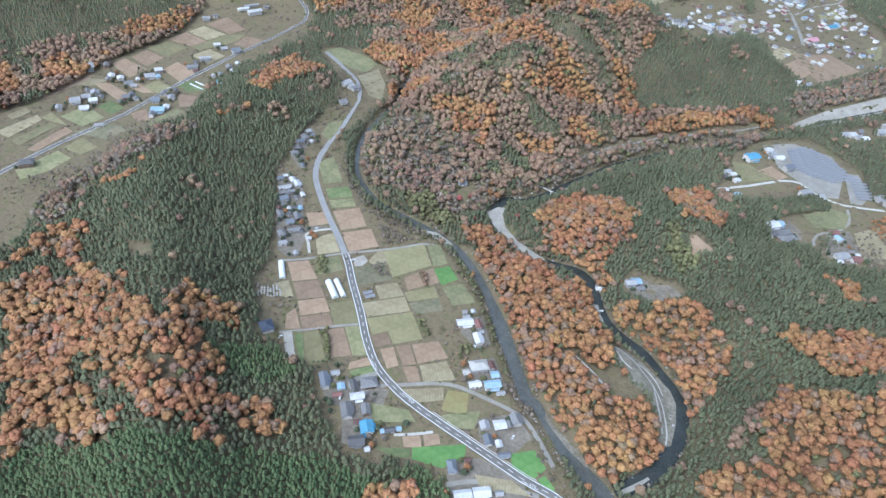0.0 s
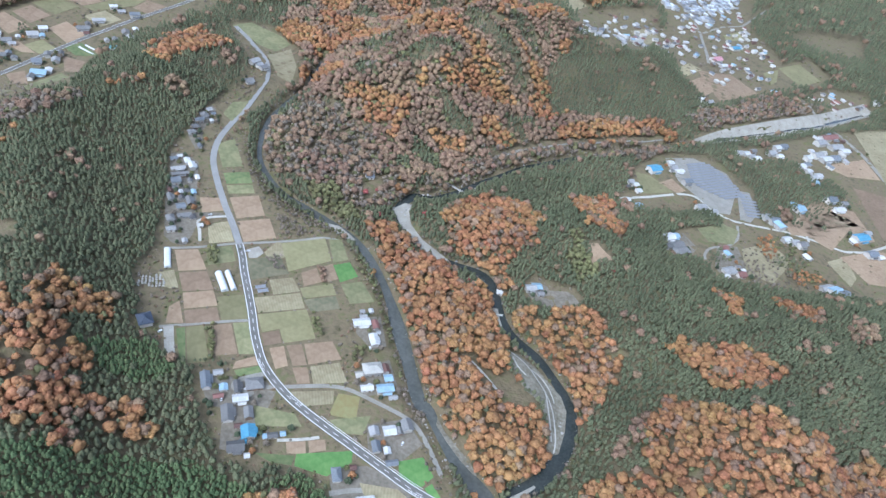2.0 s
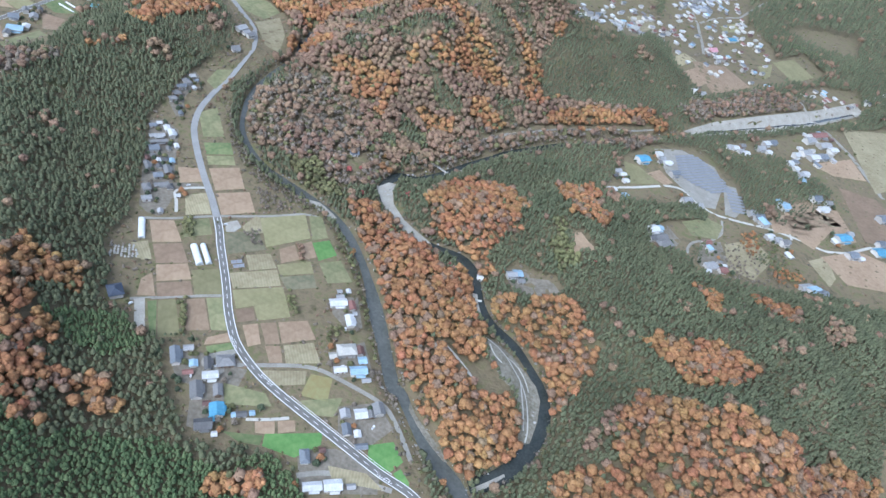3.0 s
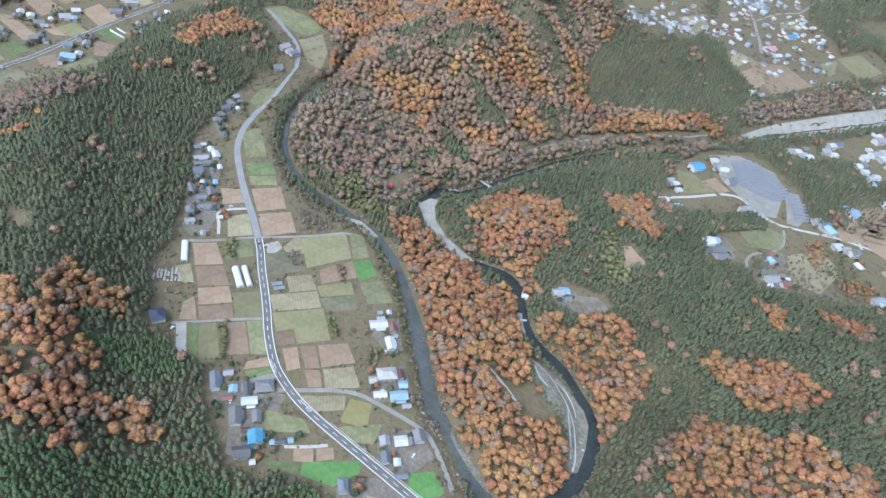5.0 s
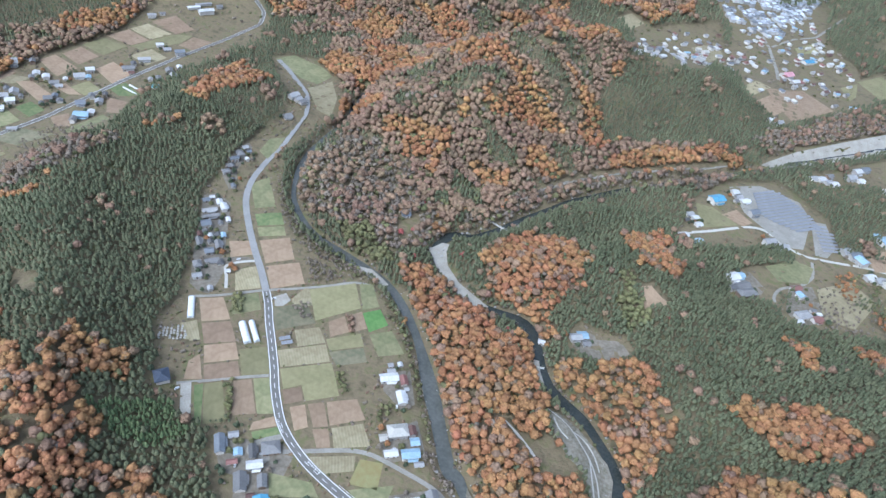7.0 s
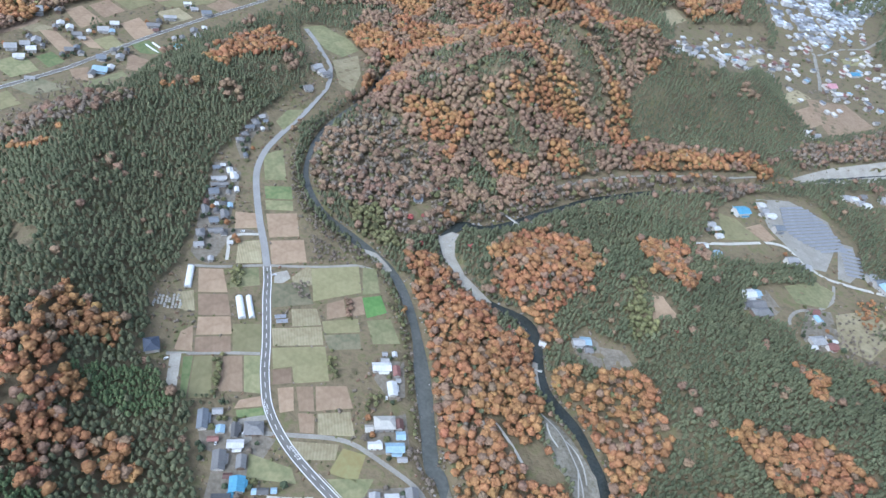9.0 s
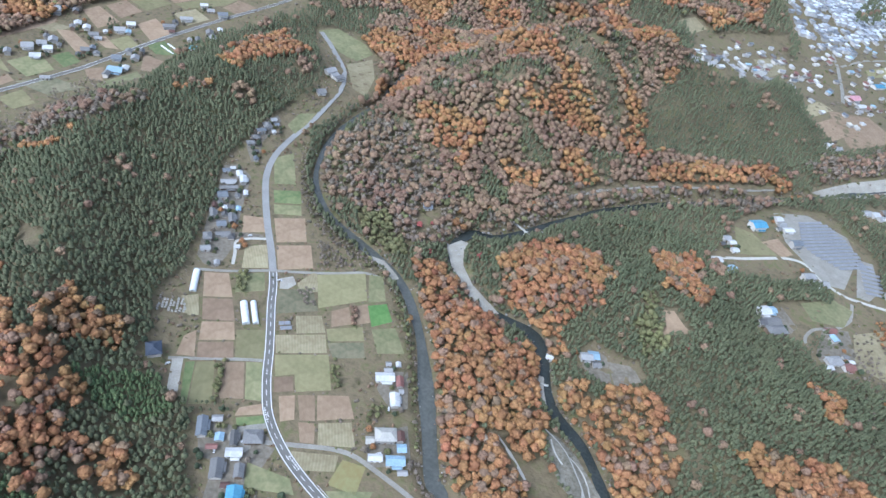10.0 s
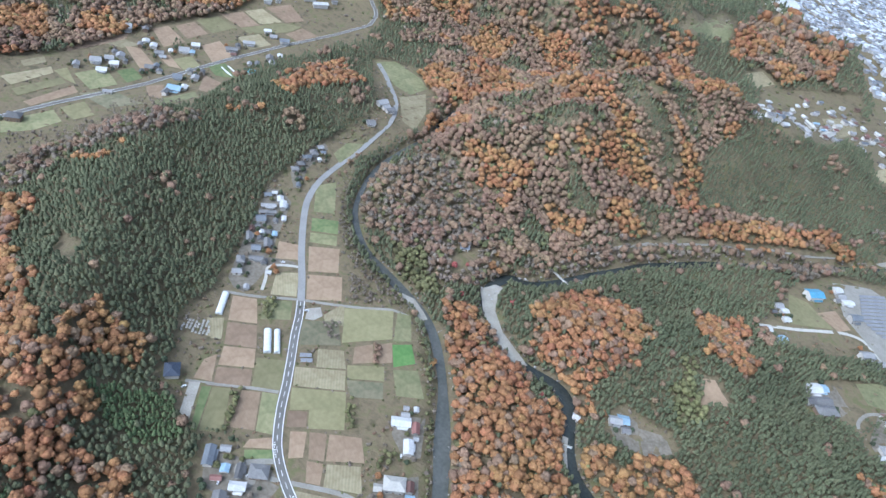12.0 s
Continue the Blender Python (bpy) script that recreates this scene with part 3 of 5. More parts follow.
field("earth", (-117, 270), (-97, 286), (-80, 286), (-84, 244), (-89, 226), (-105, 226))
field("earth", (-3, 273), (40, 291), (50, 273), (26, 242), (3, 248))
field("earth", (-24, 229), (4, 237), (40, 226), (41, 209), (-13, 196))
field("earth", (-233, 435), (-245, 466), (-258, 499), (-269, 536), (-281, 568), (-269, 577), (-249, 566), (-239, 538), (-230, 510), (-219, 481), (-198, 489), (-191, 487), (-212, 469), (-210, 445), (-211, 428), (-222, 428))
field("earth", (-278, 609), (-282, 631), (-283, 666), (-276, 683), (-268, 676), (-267, 647), (-267, 627), (-254, 592), (-261, 589))
field("earth", (133, 476), (142, 496), (157, 489), (165, 456), (142, 461))
field("earth", (315, 627), (342, 647), (356, 621), (339, 594), (318, 599))
field("earth", (387, 639), (416, 644), (416, 588), (380, 565), (371, 588))

# ---------------------------------------------------------------- woods
CLEARINGS, WOODS, THICKETS = [], [], []


def clearing(*poly):
    CLEARINGS.append(list(poly))


def thicket(kind, gap, *poly):
    THICKETS.append((kind, gap, list(poly)))


def wood(kind, *poly):
    WOODS.append((kind, list(poly)))


clearing((-1, 169), (-13, 197), (-22, 213), (-51, 220), (-78, 215), (-98, 214), (-117, 234), (-138, 264), (-148, 291), (-170, 295), (-186, 305), (-191, 325), (-218, 344), (-236, 379), (-234, 420), (-249, 464), (-261, 509), (-284, 563), (-281, 630), (-280, 677), (-263, 741), (-266, 792), (-325, 899), (-345, 948), (-291, 970), (-221, 903), (-197, 812), (-212, 759), (-229, 675), (-203, 602), (-166, 550), (-132, 522), (-85, 512), (-45, 467), (-16, 422), (11, 368), (29, 330), (49, 292), (68, 249), (82, 189))  # valley
clearing((-98, 214), (-78, 215), (-51, 220), (-22, 213), (-13, 197), (-1, 169), (96, 188), (67, 233), (19, 347), (-111, 311))  # valley south
clearing((-560, 427), (-477, 483), (-478, 521), (-455, 579), (-414, 614), (-449, 749), (-435, 834), (-411, 888), (-403, 942), (-382, 977), (-391, 1057), (-430, 1106), (-472, 1133), (-564, 1029), (-567, 911), (-613, 791), (-631, 633), (-659, 579), (-676, 524))  # far valley
clearing((-601, 466), (-497, 330), (-479, 377), (-498, 451), (-473, 509), (-456, 607), (-541, 659), (-627, 558))  # far valley west
clearing((258, 683), (299, 786), (357, 858), (435, 877), (484, 798), (470, 728), (511, 726), (585, 736), (759, 792), (673, 596), (519, 578), (477, 561), (404, 562), (365, 565), (351, 596), (306, 583), (315, 636), (361, 664), (406, 682), (396, 710), (308, 679))  # solar terrace
clearing((613, 927), (705, 1072), (1003, 1264), (774, 785), (640, 739), (526, 732), (536, 770), (664, 863))  # east hamlets
clearing((125, 476), (139, 499), (185, 492), (192, 468), (167, 451), (134, 459))  # riverside house
clearing((203, 566), (216, 570), (236, 543), (206, 532))  # brown plot
clearing((494, 933), (552, 961), (541, 909), (486, 889))  # hamlet in the east wood
clearing((563, 978), (781, 1129), (777, 1038), (677, 943), (617, 869), (598, 897), (600, 933), (541, 909))  # hamlet by the east road
clearing((-205, 308), (-216, 325), (-211, 339), (-194, 353), (-178, 321), (-177, 303), (-190, 309))  # temple yard
clearing((427, 948), (499, 1016), (617, 1102), (904, 1308), (857, 1205), (595, 1029), (452, 957))  # gravel upstream
clearing((259, 1409), (216, 1104), (277, 1090), (355, 1162), (446, 1356), (467, 1567))  # north village west
clearing((503, 1657), (434, 1200), (471, 1104), (488, 1078), (617, 1192), (710, 1264), (754, 1483), (729, 1628), (833, 1955))  # north village
clearing((731, 1408), (849, 1519), (865, 1414), (773, 1303), (705, 1285))  # north fields east
clearing((820, 1644), (934, 1594), (1030, 1612), (1114, 1808), (930, 1746))  # north fields far
clearing((731, 1252), (805, 1323), (929, 1374), (900, 1283), (771, 1223))  # bridge hamlet
clearing((237, 1337), (276, 1108), (410, 1269), (493, 1180), (529, 1374), (434, 1480), (369, 1490), (319, 1397))  # north hamlet
clearing((58, 1410), (147, 1613), (186, 1632), (176, 1506), (91, 1395))  # north fields
clearing((219, 1434), (257, 1490), (290, 1457), (247, 1391))  # small field
clearing((50, 983), (95, 1007), (60, 970))  # hill glade
clearing((254, 2159), (333, 2067), (384, 1847), (455, 1779), (473, 1576), (558, 1560), (832, 2282), (785, 3175), (338, 2542))  # town
clearing((71, 361), (80, 363), (118, 330), (107, 332))  # island path
clearing((77, 353), (86, 355), (106, 351), (115, 361), (125, 345), (139, 329), (142, 321), (123, 321), (107, 325), (93, 336))  # island glade
clearing((-69, 603), (-49, 617), (-42, 599), (-54, 557), (-63, 569))  # meadow
clearing((-356, 374), (-322, 367), (-313, 343), (-336, 348))  # ridge glade
wood("orange", (-448, 313), (-430, 336), (-398, 330), (-393, 346), (-339, 323), (-297, 297), (-259, 272), (-280, 331), (-263, 332), (-230, 328), (-232, 311), (-246, 291), (-215, 256), (-214, 240), (-184, 240), (-157, 241), (-158, 220), (-176, 210), (-196, 205), (-183, 183), (-198, 172), (-209, 190), (-236, 183), (-261, 206), (-293, 216), (-316, 232), (-334, 235), (-294, 203), (-260, 187), (-258, 175), (-291, 176), (-302, 185), (-327, 187), (-315, 156), (-332, 155))
wood("sapling", (-334, 155), (-312, 163), (-288, 170), (-195, 180), (-155, 199), (-93, 207), (-50, 210), (-15, 206), (-6, 190), (-5, 165), (-177, 101), (-294, 101))
wood("orange", (-82, 193), (-70, 203), (-45, 196), (-39, 184), (-73, 176))
wood("orange", (-56, 529), (-26, 537), (39, 481), (90, 456), (99, 412), (113, 359), (146, 299), (140, 255), (92, 232), (62, 257), (34, 312), (6, 379), (-20, 453))
wood("orange", (26, 561), (42, 595), (81, 630), (136, 630), (144, 609), (145, 542), (120, 511), (109, 447), (89, 473), (74, 500), (34, 521))
wood("orange", (192, 653), (238, 676), (259, 610), (239, 574), (199, 595))
wood("orange", (120, 413), (125, 438), (165, 454), (208, 443), (226, 403), (215, 359), (178, 320), (162, 329), (146, 374))
wood("orange", (266, 410), (304, 427), (335, 413), (356, 388), (337, 351), (316, 356), (293, 364))
wood("orange", (176, 245), (217, 265), (223, 304), (259, 344), (292, 310), (309, 294), (378, 295), (525, 325), (475, 224), (165, 175))
wood("orange", (357, 531), (387, 523), (364, 470), (353, 483))
wood("orange", (430, 542), (459, 504), (433, 461), (414, 495))
wood("orange", (-361, 698), (-397, 826), (-361, 891), (-301, 828), (-315, 793), (-344, 767), (-345, 707))
wood("orange", (-383, 632), (-350, 662), (-353, 648), (-375, 622))
wood("orange", (-406, 577), (-397, 614), (-393, 599), (-398, 573))
wood("orange", (-408, 508), (-399, 516), (-394, 505), (-402, 499))
wood("orange", (-440, 476), (-421, 486), (-399, 484), (-410, 473), (-433, 470))
wood("orange", (-450, 365), (-451, 403), (-416, 409), (-406, 397), (-422, 387), (-409, 376), (-396, 346), (-419, 345))
wood("orange", (-473, 347), (-466, 370), (-450, 365), (-450, 348))
wood("brown", (-190, 603), (-170, 718), (-293, 1020), (-374, 1146), (105, 1400), (228, 1078), (163, 967), (173, 874), (385, 961), (392, 912), (81, 737), (56, 688), (-16, 597), (-65, 577), (-105, 581))
wood("bare", (-168, 577), (-209, 659), (-178, 748), (-116, 732), (-40, 654), (-23, 596), (-55, 531), (-100, 563))
wood("bare", (56, 688), (97, 745), (174, 801), (372, 911), (354, 832), (168, 763), (61, 651), (-14, 590))
wood("bare", (-513, 450), (-486, 530), (-399, 605), (-386, 544), (-448, 471), (-461, 405))
wood("bare", (417, 999), (633, 1185), (760, 1213), (737, 1167), (457, 986))
wood("brown", (-801, 663), (-545, 1033), (-557, 912), (-608, 775), (-623, 627), (-667, 546))
wood("brown", (171, 1564), (336, 2066), (369, 1882), (438, 1754), (405, 1567), (280, 1434), (191, 1453))
wood("brown", (-452, 1136), (-255, 1297), (-128, 1250), (63, 1419), (-9, 1248), (-199, 1173), (-330, 1035))
wood("sapling", (-224, 264), (-218, 295), (-189, 297), (-162, 287), (-173, 274), (-206, 258))
wood("shrub", (185, 572), (199, 580), (205, 513), (191, 504), (183, 534))
wood("shrub", (-127, 568), (-94, 565), (-62, 538), (-70, 519), (-99, 537))
thicket("bare", 5.0, (-216, 648), (-190, 605), (-159, 560), (-115, 530), (-80, 514), (-81, 492), (-113, 502), (-149, 520), (-189, 562), (-216, 621))
thicket("shrub", 9.0, (-216, 648), (-190, 605), (-159, 560), (-115, 530), (-80, 514), (-81, 492), (-113, 502), (-149, 520), (-189, 562), (-216, 621))
thicket("bare", 5.0, (-221, 695), (-208, 749), (-196, 788), (-186, 780), (-203, 710), (-200, 664), (-207, 645))
thicket("bare", 7.0, (-143, 509), (-109, 506), (-89, 490), (-126, 475))
thicket("shrub", 6.0, (-47, 478), (-21, 436), (-3, 397), (23, 340), (37, 310), (32, 306), (11, 340), (-8, 389), (-26, 422), (-47, 454))
thicket("bare", 6.0, (19, 347), (40, 288), (64, 231), (59, 225), (35, 272), (14, 336))
thicket("shrub", 4.0, (-76, 379), (-71, 381), (-56, 353), (-61, 349))
thicket("shrub", 6.0, (-35, 345), (-24, 352), (-8, 347), (-18, 334), (-29, 330))
thicket("conifer", 5.0, (-156, 293), (-140, 306), (-124, 305), (-123, 300), (-141, 293), (-149, 282))
thicket("bare", 6.0, (-41, 379), (-35, 382), (-25, 356), (-31, 349))
thicket("shrub", 6.0, (-18, 418), (-15, 421), (2, 377), (9, 343), (5, 341))
thicket("bare", 5.0, (-28, 489), (-18, 474), (-27, 463), (-38, 469), (-36, 484))
thicket("brown", 7.0, (-252, 641), (-245, 679), (-234, 700), (-228, 654), (-231, 607))
thicket("bare", 6.0, (-282, 623), (-278, 672), (-268, 639), (-270, 604))
thicket("conifer", 5.0, (371, 621), (390, 634), (391, 606), (371, 588), (363, 596))
thicket("conifer", 5.0, (-568, 766), (-565, 777), (-549, 762), (-553, 751))
thicket("bare", 7.0, (-544, 476), (-521, 496), (-504, 524), (-487, 570), (-511, 578), (-493, 631), (-427, 630), (-455, 570), (-483, 510), (-495, 472), (-521, 455))
thicket("shrub", 9.0, (470, 677), (504, 703), (518, 648), (534, 608), (496, 594), (467, 618))
thicket("bare", 9.0, (420, 646), (464, 657), (489, 615), (486, 571), (436, 573), (411, 586))
thicket("conifer", 6.0, (534, 769), (652, 858), (673, 814), (653, 835), (555, 750))
thicket("orange", 6.0, (449, 670), (472, 692), (478, 670), (462, 634), (442, 632))
thicket("bare", 6.5, (409, 610), (428, 622), (449, 573), (413, 484), (393, 489), (401, 558))
thicket("conifer", 6.0, (457, 628), (486, 656), (502, 645), (504, 617), (468, 603))
thicket("orange", 6.0, (472, 616), (522, 624), (523, 607), (474, 582))
thicket("brown", 3.0, (-83, 439), (-79, 443), (-70, 423), (-73, 421))
thicket("shrub", 3.5, (-157, 337), (-151, 340), (-136, 305), (-140, 303))
thicket("shrub", 4.0, (-191, 431), (-180, 437), (-171, 414), (-180, 410))
thicket("bare", 4.5, (-135, 436), (-123, 446), (-107, 427), (-121, 424))
thicket("bare", 5.0, (-146, 498), (-135, 508), (-98, 491), (-121, 475))
thicket("bare", 8.0, (551, 1308), (585, 1320), (564, 1263), (536, 1252))
rng = np.random.default_rng(7)
PHI = (1 + 5 ** 0.5) / 2
ICO_V = np.array([(-1, PHI, 0), (1, PHI, 0), (-1, -PHI, 0), (1, -PHI, 0), (0, -1, PHI), (0, 1, PHI), (0, -1, -PHI), (0, 1, -PHI), (PHI, 0, -1), (PHI, 0, 1), (-PHI, 0, -1), (-PHI, 0, 1)]) / math.hypot(1, PHI)
ICO_F = np.array([(0, 11, 5), (0, 5, 1), (0, 1, 7), (0, 7, 10), (0, 10, 11), (1, 5, 9), (5, 11, 4), (11, 10, 2), (10, 7, 6), (7, 1, 8), (3, 9, 4), (3, 4, 2), (3, 2, 6), (3, 6, 8), (3, 8, 9), (4, 9, 5), (2, 4, 11), (6, 2, 10), (8, 6, 7), (9, 8, 1)])


def stem(height, wide, sides=4):
    a = np.arange(sides) * 2 * math.pi / sides
    v = np.concatenate([np.stack([np.cos(a) * wide, np.sin(a) * wide, np.full(sides, -1.0)], 1), np.stack([np.cos(a) * wide * 0.4, np.sin(a) * wide * 0.4, np.full(sides, height)], 1)])
    f = [(i, (i + 1) % sides, sides + (i + 1) % sides) for i in range(sides)] + [(i, sides + (i + 1) % sides, sides + i) for i in range(sides)]
    return v, np.array(f)


def gather(pieces):
    vs, fs, n = [], [], 0
    for v, f in pieces:
        vs.append(v)
        fs.append(f + n)
        n += len(v)
    return np.concatenate(vs), np.concatenate(fs)


def clump(r, rough=0.3):
    q = np.linalg.qr(rng.normal(size=(3, 3)))[0]
    return (ICO_V * (1 + rough * rng.uniform(-1, 1, (12, 1)))) @ q * r, ICO_F


def dome(seg, rings, rough=1.0, squat=1.0):
    """A billowing shell of foliage, 9 m wide: a rounded cap tucked in below, swollen into uneven boughs."""
    boughs = rng.normal(size=(9, 3)) * (1, 1, 0.6) + (0, 0, 0.45)
    boughs /= np.linalg.norm(boughs, axis=1)[:, None]
    swell = rng.uniform(0.12, 0.42, 9)
    lat = np.linspace(0.5 * math.pi, -0.62, rings + 1)[1:]
    lon = np.arange(seg) * 2 * math.pi / seg
    way = [(0, 0, 1)] + [(math.cos(b) * math.cos(a + 0.5 * k), math.cos(b) * math.sin(a + 0.5 * k), math.sin(b)) for k, b in enumerate(lat) for a in lon]
    way = np.array(way) + rng.normal(0, 0.05, (len(way), 3))
    way /= np.linalg.norm(way, axis=1)[:, None]
    near = np.exp((way @ boughs.T - 1) * 9) * swell
    r = 3.75 * (0.92 + rough * (near.max(1) * 1.5 - 0.10) + rng.normal(0, 0.035 * rough, len(way)))
    v = way * r[:, None] * (1.0, 1.0, 0.8 * squat) + rng.normal(0, 0.22, way.shape) * rough + (0, 0, 6.8)
    f = [(0, 1 + i, 1 + (i + 1) % seg) for i in range(seg)]
    for k in range(rings - 1):
        a, b = 1 + k * seg, 1 + (k + 1) * seg
        for i in range(seg):
            j = (i + 1) % seg
            f += [(a + i, b + i, b + j), (a + i, b + j, a + j)]
    return v, np.array(f)


def tufts(v, count, size, slim=1.0, reach=1.0):
    """Loose sprays of leaves or twigs that stand off a shell of foliage."""
    mid = np.array((0, 0, 6.3))
    pick = rng.integers(0, len(v), count)
    at = v[pick] + rng.normal(0, 0.75, (count, 3)) * (1, 1, 0.8)
    out = at - mid
    out /= np.linalg.norm(out, axis=1)[:, None]
    side = np.cross(out, rng.normal(size=(count, 3)))
    side /= np.maximum(np.linalg.norm(side, axis=1), 1e-6)[:, None]
    across = np.cross(out, side) * 0.8 + out * rng.uniform(0.1, 0.9, (count, 1)) * reach
    s = size * rng.uniform(0.6, 1.35, (count, 1))
    p = np.stack([at - side * s * slim, at + side * s * slim, at + across * s * 1.7], 1)
    return p.reshape(-1, 3), np.arange(count * 3).reshape(-1, 3)


def broadleaf(seg, rings, leaves, lumps=0):
    """A spreading crown of swollen boughs with sprays of leaves on a stem; about 9 m wide and 11 m high."""
    v, f = dome(seg, rings)
    pieces = [stem(6.0, 0.3, 3), (v, f), tufts(v, leaves, 0.5)]
    for n in range(lumps):
        a, u = n * 2.39996 + rng.uniform(-0.4, 0.4), ((n + 0.4) / lumps) ** 0.5
        w, g = clump(rng.uniform(1.2, 2.1), 0.3)
        pieces.append((w * (1, 1, 0.8) + (3.1 * u * math.cos(a), 3.1 * u * math.sin(a), 9.1 - 2.5 * u ** 2 + rng.uniform(-0.4, 0.4)), g))
    return gather(pieces)


def conifer(tiers, points):
    """A dense, pointed crown of ragged whorls; about 13 m high."""
    pieces = [stem(5.0, 0.22, 3)]
    for n in range(tiers):
        k = n / tiers
        a = np.arange(points) * 2 * math.pi / points + rng.uniform(0, 3)
        r = 2.75 * (1 - k) ** 0.6 * rng.uniform(0.72, 1.12, points)
        low = 7.0 + 4.6 * k
        v = np.concatenate([[(rng.uniform(-0.3, 0.3), rng.uniform(-0.3, 0.3), low + 2.7 * (1.0 - 0.3 * k))], np.stack([np.cos(a) * r, np.sin(a) * r, low + rng.uniform(-0.6, 0.6, points) - 0.8], 1)])
        pieces.append((v, np.array([(0, 1 + i, 1 + (i + 1) % points) for i in range(points)])))
    return gather(pieces)


def evergreen_crown(seg, rings, leaves):
    """A rounded evergreen crown, narrower than a broadleaf one."""
    v, f = broadleaf(seg, rings, leaves)
    return v * (0.62, 0.62, 1.0) + (0, 0, 0.6), f


def thin_tree(seg, leaves):
    """A half-bare crown: a thin inner shell under a haze of twigs."""
    v, f = dome(seg, 3, 1.5)
    v = (v - (0, 0, 6)) * (0.66, 0.66, 0.72) + (0, 0, 5.6)
    return gather([stem(7.5, 0.22, 3), (v, f), tufts((v - (0, 0, 5.6)) * 1.25 + (0, 0, 5.8), leaves, 1.05, 0.16, 1.6)])


def plant(name, kinds, places, size, mat, label, smooth=True):
    """One mesh of many trees: each takes one of the kinds, turned, sized and toned at random."""
    vs, fs, tone, hues, n = [], [], [], [], 0
    for x, y, z in places:
        v, f = kinds[rng.integers(len(kinds))]
        a, s = rng.uniform(0, 6.283), size * rng.uniform(0.66, 1.24)
        c, i = math.cos(a) * s, math.sin(a) * s
        tall = s * rng.uniform(0.9, 1.1)
        vs.append(np.stack([v[:, 0] * c - v[:, 1] * i + x, v[:, 0] * i + v[:, 1] * c + y, v[:, 2] * tall + z], 1))
        fs.append(f + n)
        n += len(v)
        drift = 0.5 + 0.25 * ripple(x, y, 37.0) + 0.12 * ripple(y, x, 15.0)
        tone.append(np.full(len(v), np.clip(drift + rng.uniform(-0.35, 0.35), 0, 1)))
        hues.append(np.full(len(v), 0.5 + 0.007 * ripple(x, y, 29.0) + rng.normal(0, 0.006)))
    if not vs:
        return
    v, f = np.concatenate(vs), np.concatenate(fs)
    me = bpy.data.meshes.new(name)
    me.vertices.add(len(v))
    me.vertices.foreach_set("co", v.ravel())
    me.loops.add(f.size)
    me.loops.foreach_set("vertex_index", f.ravel())
    me.polygons.add(len(f))
    me.polygons.foreach_set("loop_start", np.arange(0, f.size, 3))
    me.attributes.new("tint", "FLOAT", "POINT").data.foreach_set("value", np.concatenate(tone))
    me.attributes.new("hue", "FLOAT", "POINT").data.foreach_set("value", np.concatenate(hues))
    me.materials.append(mat)
    me.update(calc_edges=True)
    if smooth:
        me.shade_smooth()
    tagged(new(name, me), label, "woodland", kind="stuff")


def ripple(x, y, s):
    return np.sin(x / s + 1.3 * np.sin(y / s * 0.8)) * np.sin(y / s * 1.1 - 1.1 * np.sin(x / s * 0.7 + 1))


def spots(spacing, y0, y1):
    """Uneven places for trees over the wooded land, with the kind of wood that stands there."""
    gx, gy = np.meshgrid(np.arange(-1300, 1700, spacing), np.arange(y0, y1, spacing))
    x, y = (gx + rng.uniform(-0.45, 0.45, gx.shape) * spacing).ravel(), (gy + rng.uniform(-0.45, 0.45, gx.shape) * spacing).ravel()
    ok = (x > -300 - 0.72 * y) & (x < 290 + 0.62 * y)
    x, y = x[ok], y[ok]
    ok = np.ones(len(x), bool)
    for poly in CLEARINGS:
        ok &= ~inside(x, y, poly)
    x, y = x[ok], y[ok]
    ok = (off_line(x, y, RIVER_LINE[::4])[0] > 8.2 - 3 * (y > 500)) & (off_line(x, y, BEND_LINE[::4])[0] > 6.8)
    for poly in BARS:
        ok &= ~inside(x, y, poly)
    for line, half in ROADS:
        ok &= off_line(x, y, line[::3])[0] > half + 2.5
    x, y = x[ok], y[ok]
    kind = np.full(len(x), "conifer", dtype="<U8")
    wobble_x, wobble_y = x + 9 * ripple(x, y, 14) + 4 * ripple(y, x, 6), y + 9 * ripple(y, x, 15) + 4 * ripple(x, y, 6.6)
    for what, poly in WOODS:
        kind[inside(wobble_x, wobble_y, poly)] = what
    dice = rng.uniform(0, 1, len(x))
    mixed = ripple(x, y, 31) + 0.6 * ripple(y, x, 17)
    brown = kind == "brown"
    kind[brown & (mixed > 0.62) & (dice < 0.8)] = "conifer"
    kind[brown & (mixed < -0.15) & (dice < 0.85)] = "orange"
    kind[brown & (dice > 0.86)] = "bare"
    plain = (kind == "conifer") & ~brown
    kind[plain & (mixed < -1.05) & (dice < 0.6)] = "brown"
    kind[plain & (dice > 0.985)] = "orange"
    orange = (kind == "orange") & ~brown
    kind[orange & (dice > 0.90)] = "brown"
    kind[orange & (dice > 0.09) & (dice < 0.13 + 0.2 * (mixed < -0.5))] = "bare"
    kind[orange & (dice < 0.05)] = "conifer"
    kind[orange & (dice > 0.05) & (dice < 0.09)] = "shrub"
    bare = kind == "bare"
    kind[bare & (dice < 0.3)] = "brown"
    kind[bare & (dice > 0.9)] = "shrub"
    return x, y, kind


WORDS = {"conifer": "dense dark green cedar and cypress forest on the slope", "orange": "rusty orange autumn broadleaf forest", "brown": "brown withered autumn forest on the hillside",
         "bare": "grey-brown half-bare trees along the banks", "shrub": "olive-green broadleaf trees among the autumn wood", "sapling": "even young green cypress plantation on the near slope"}
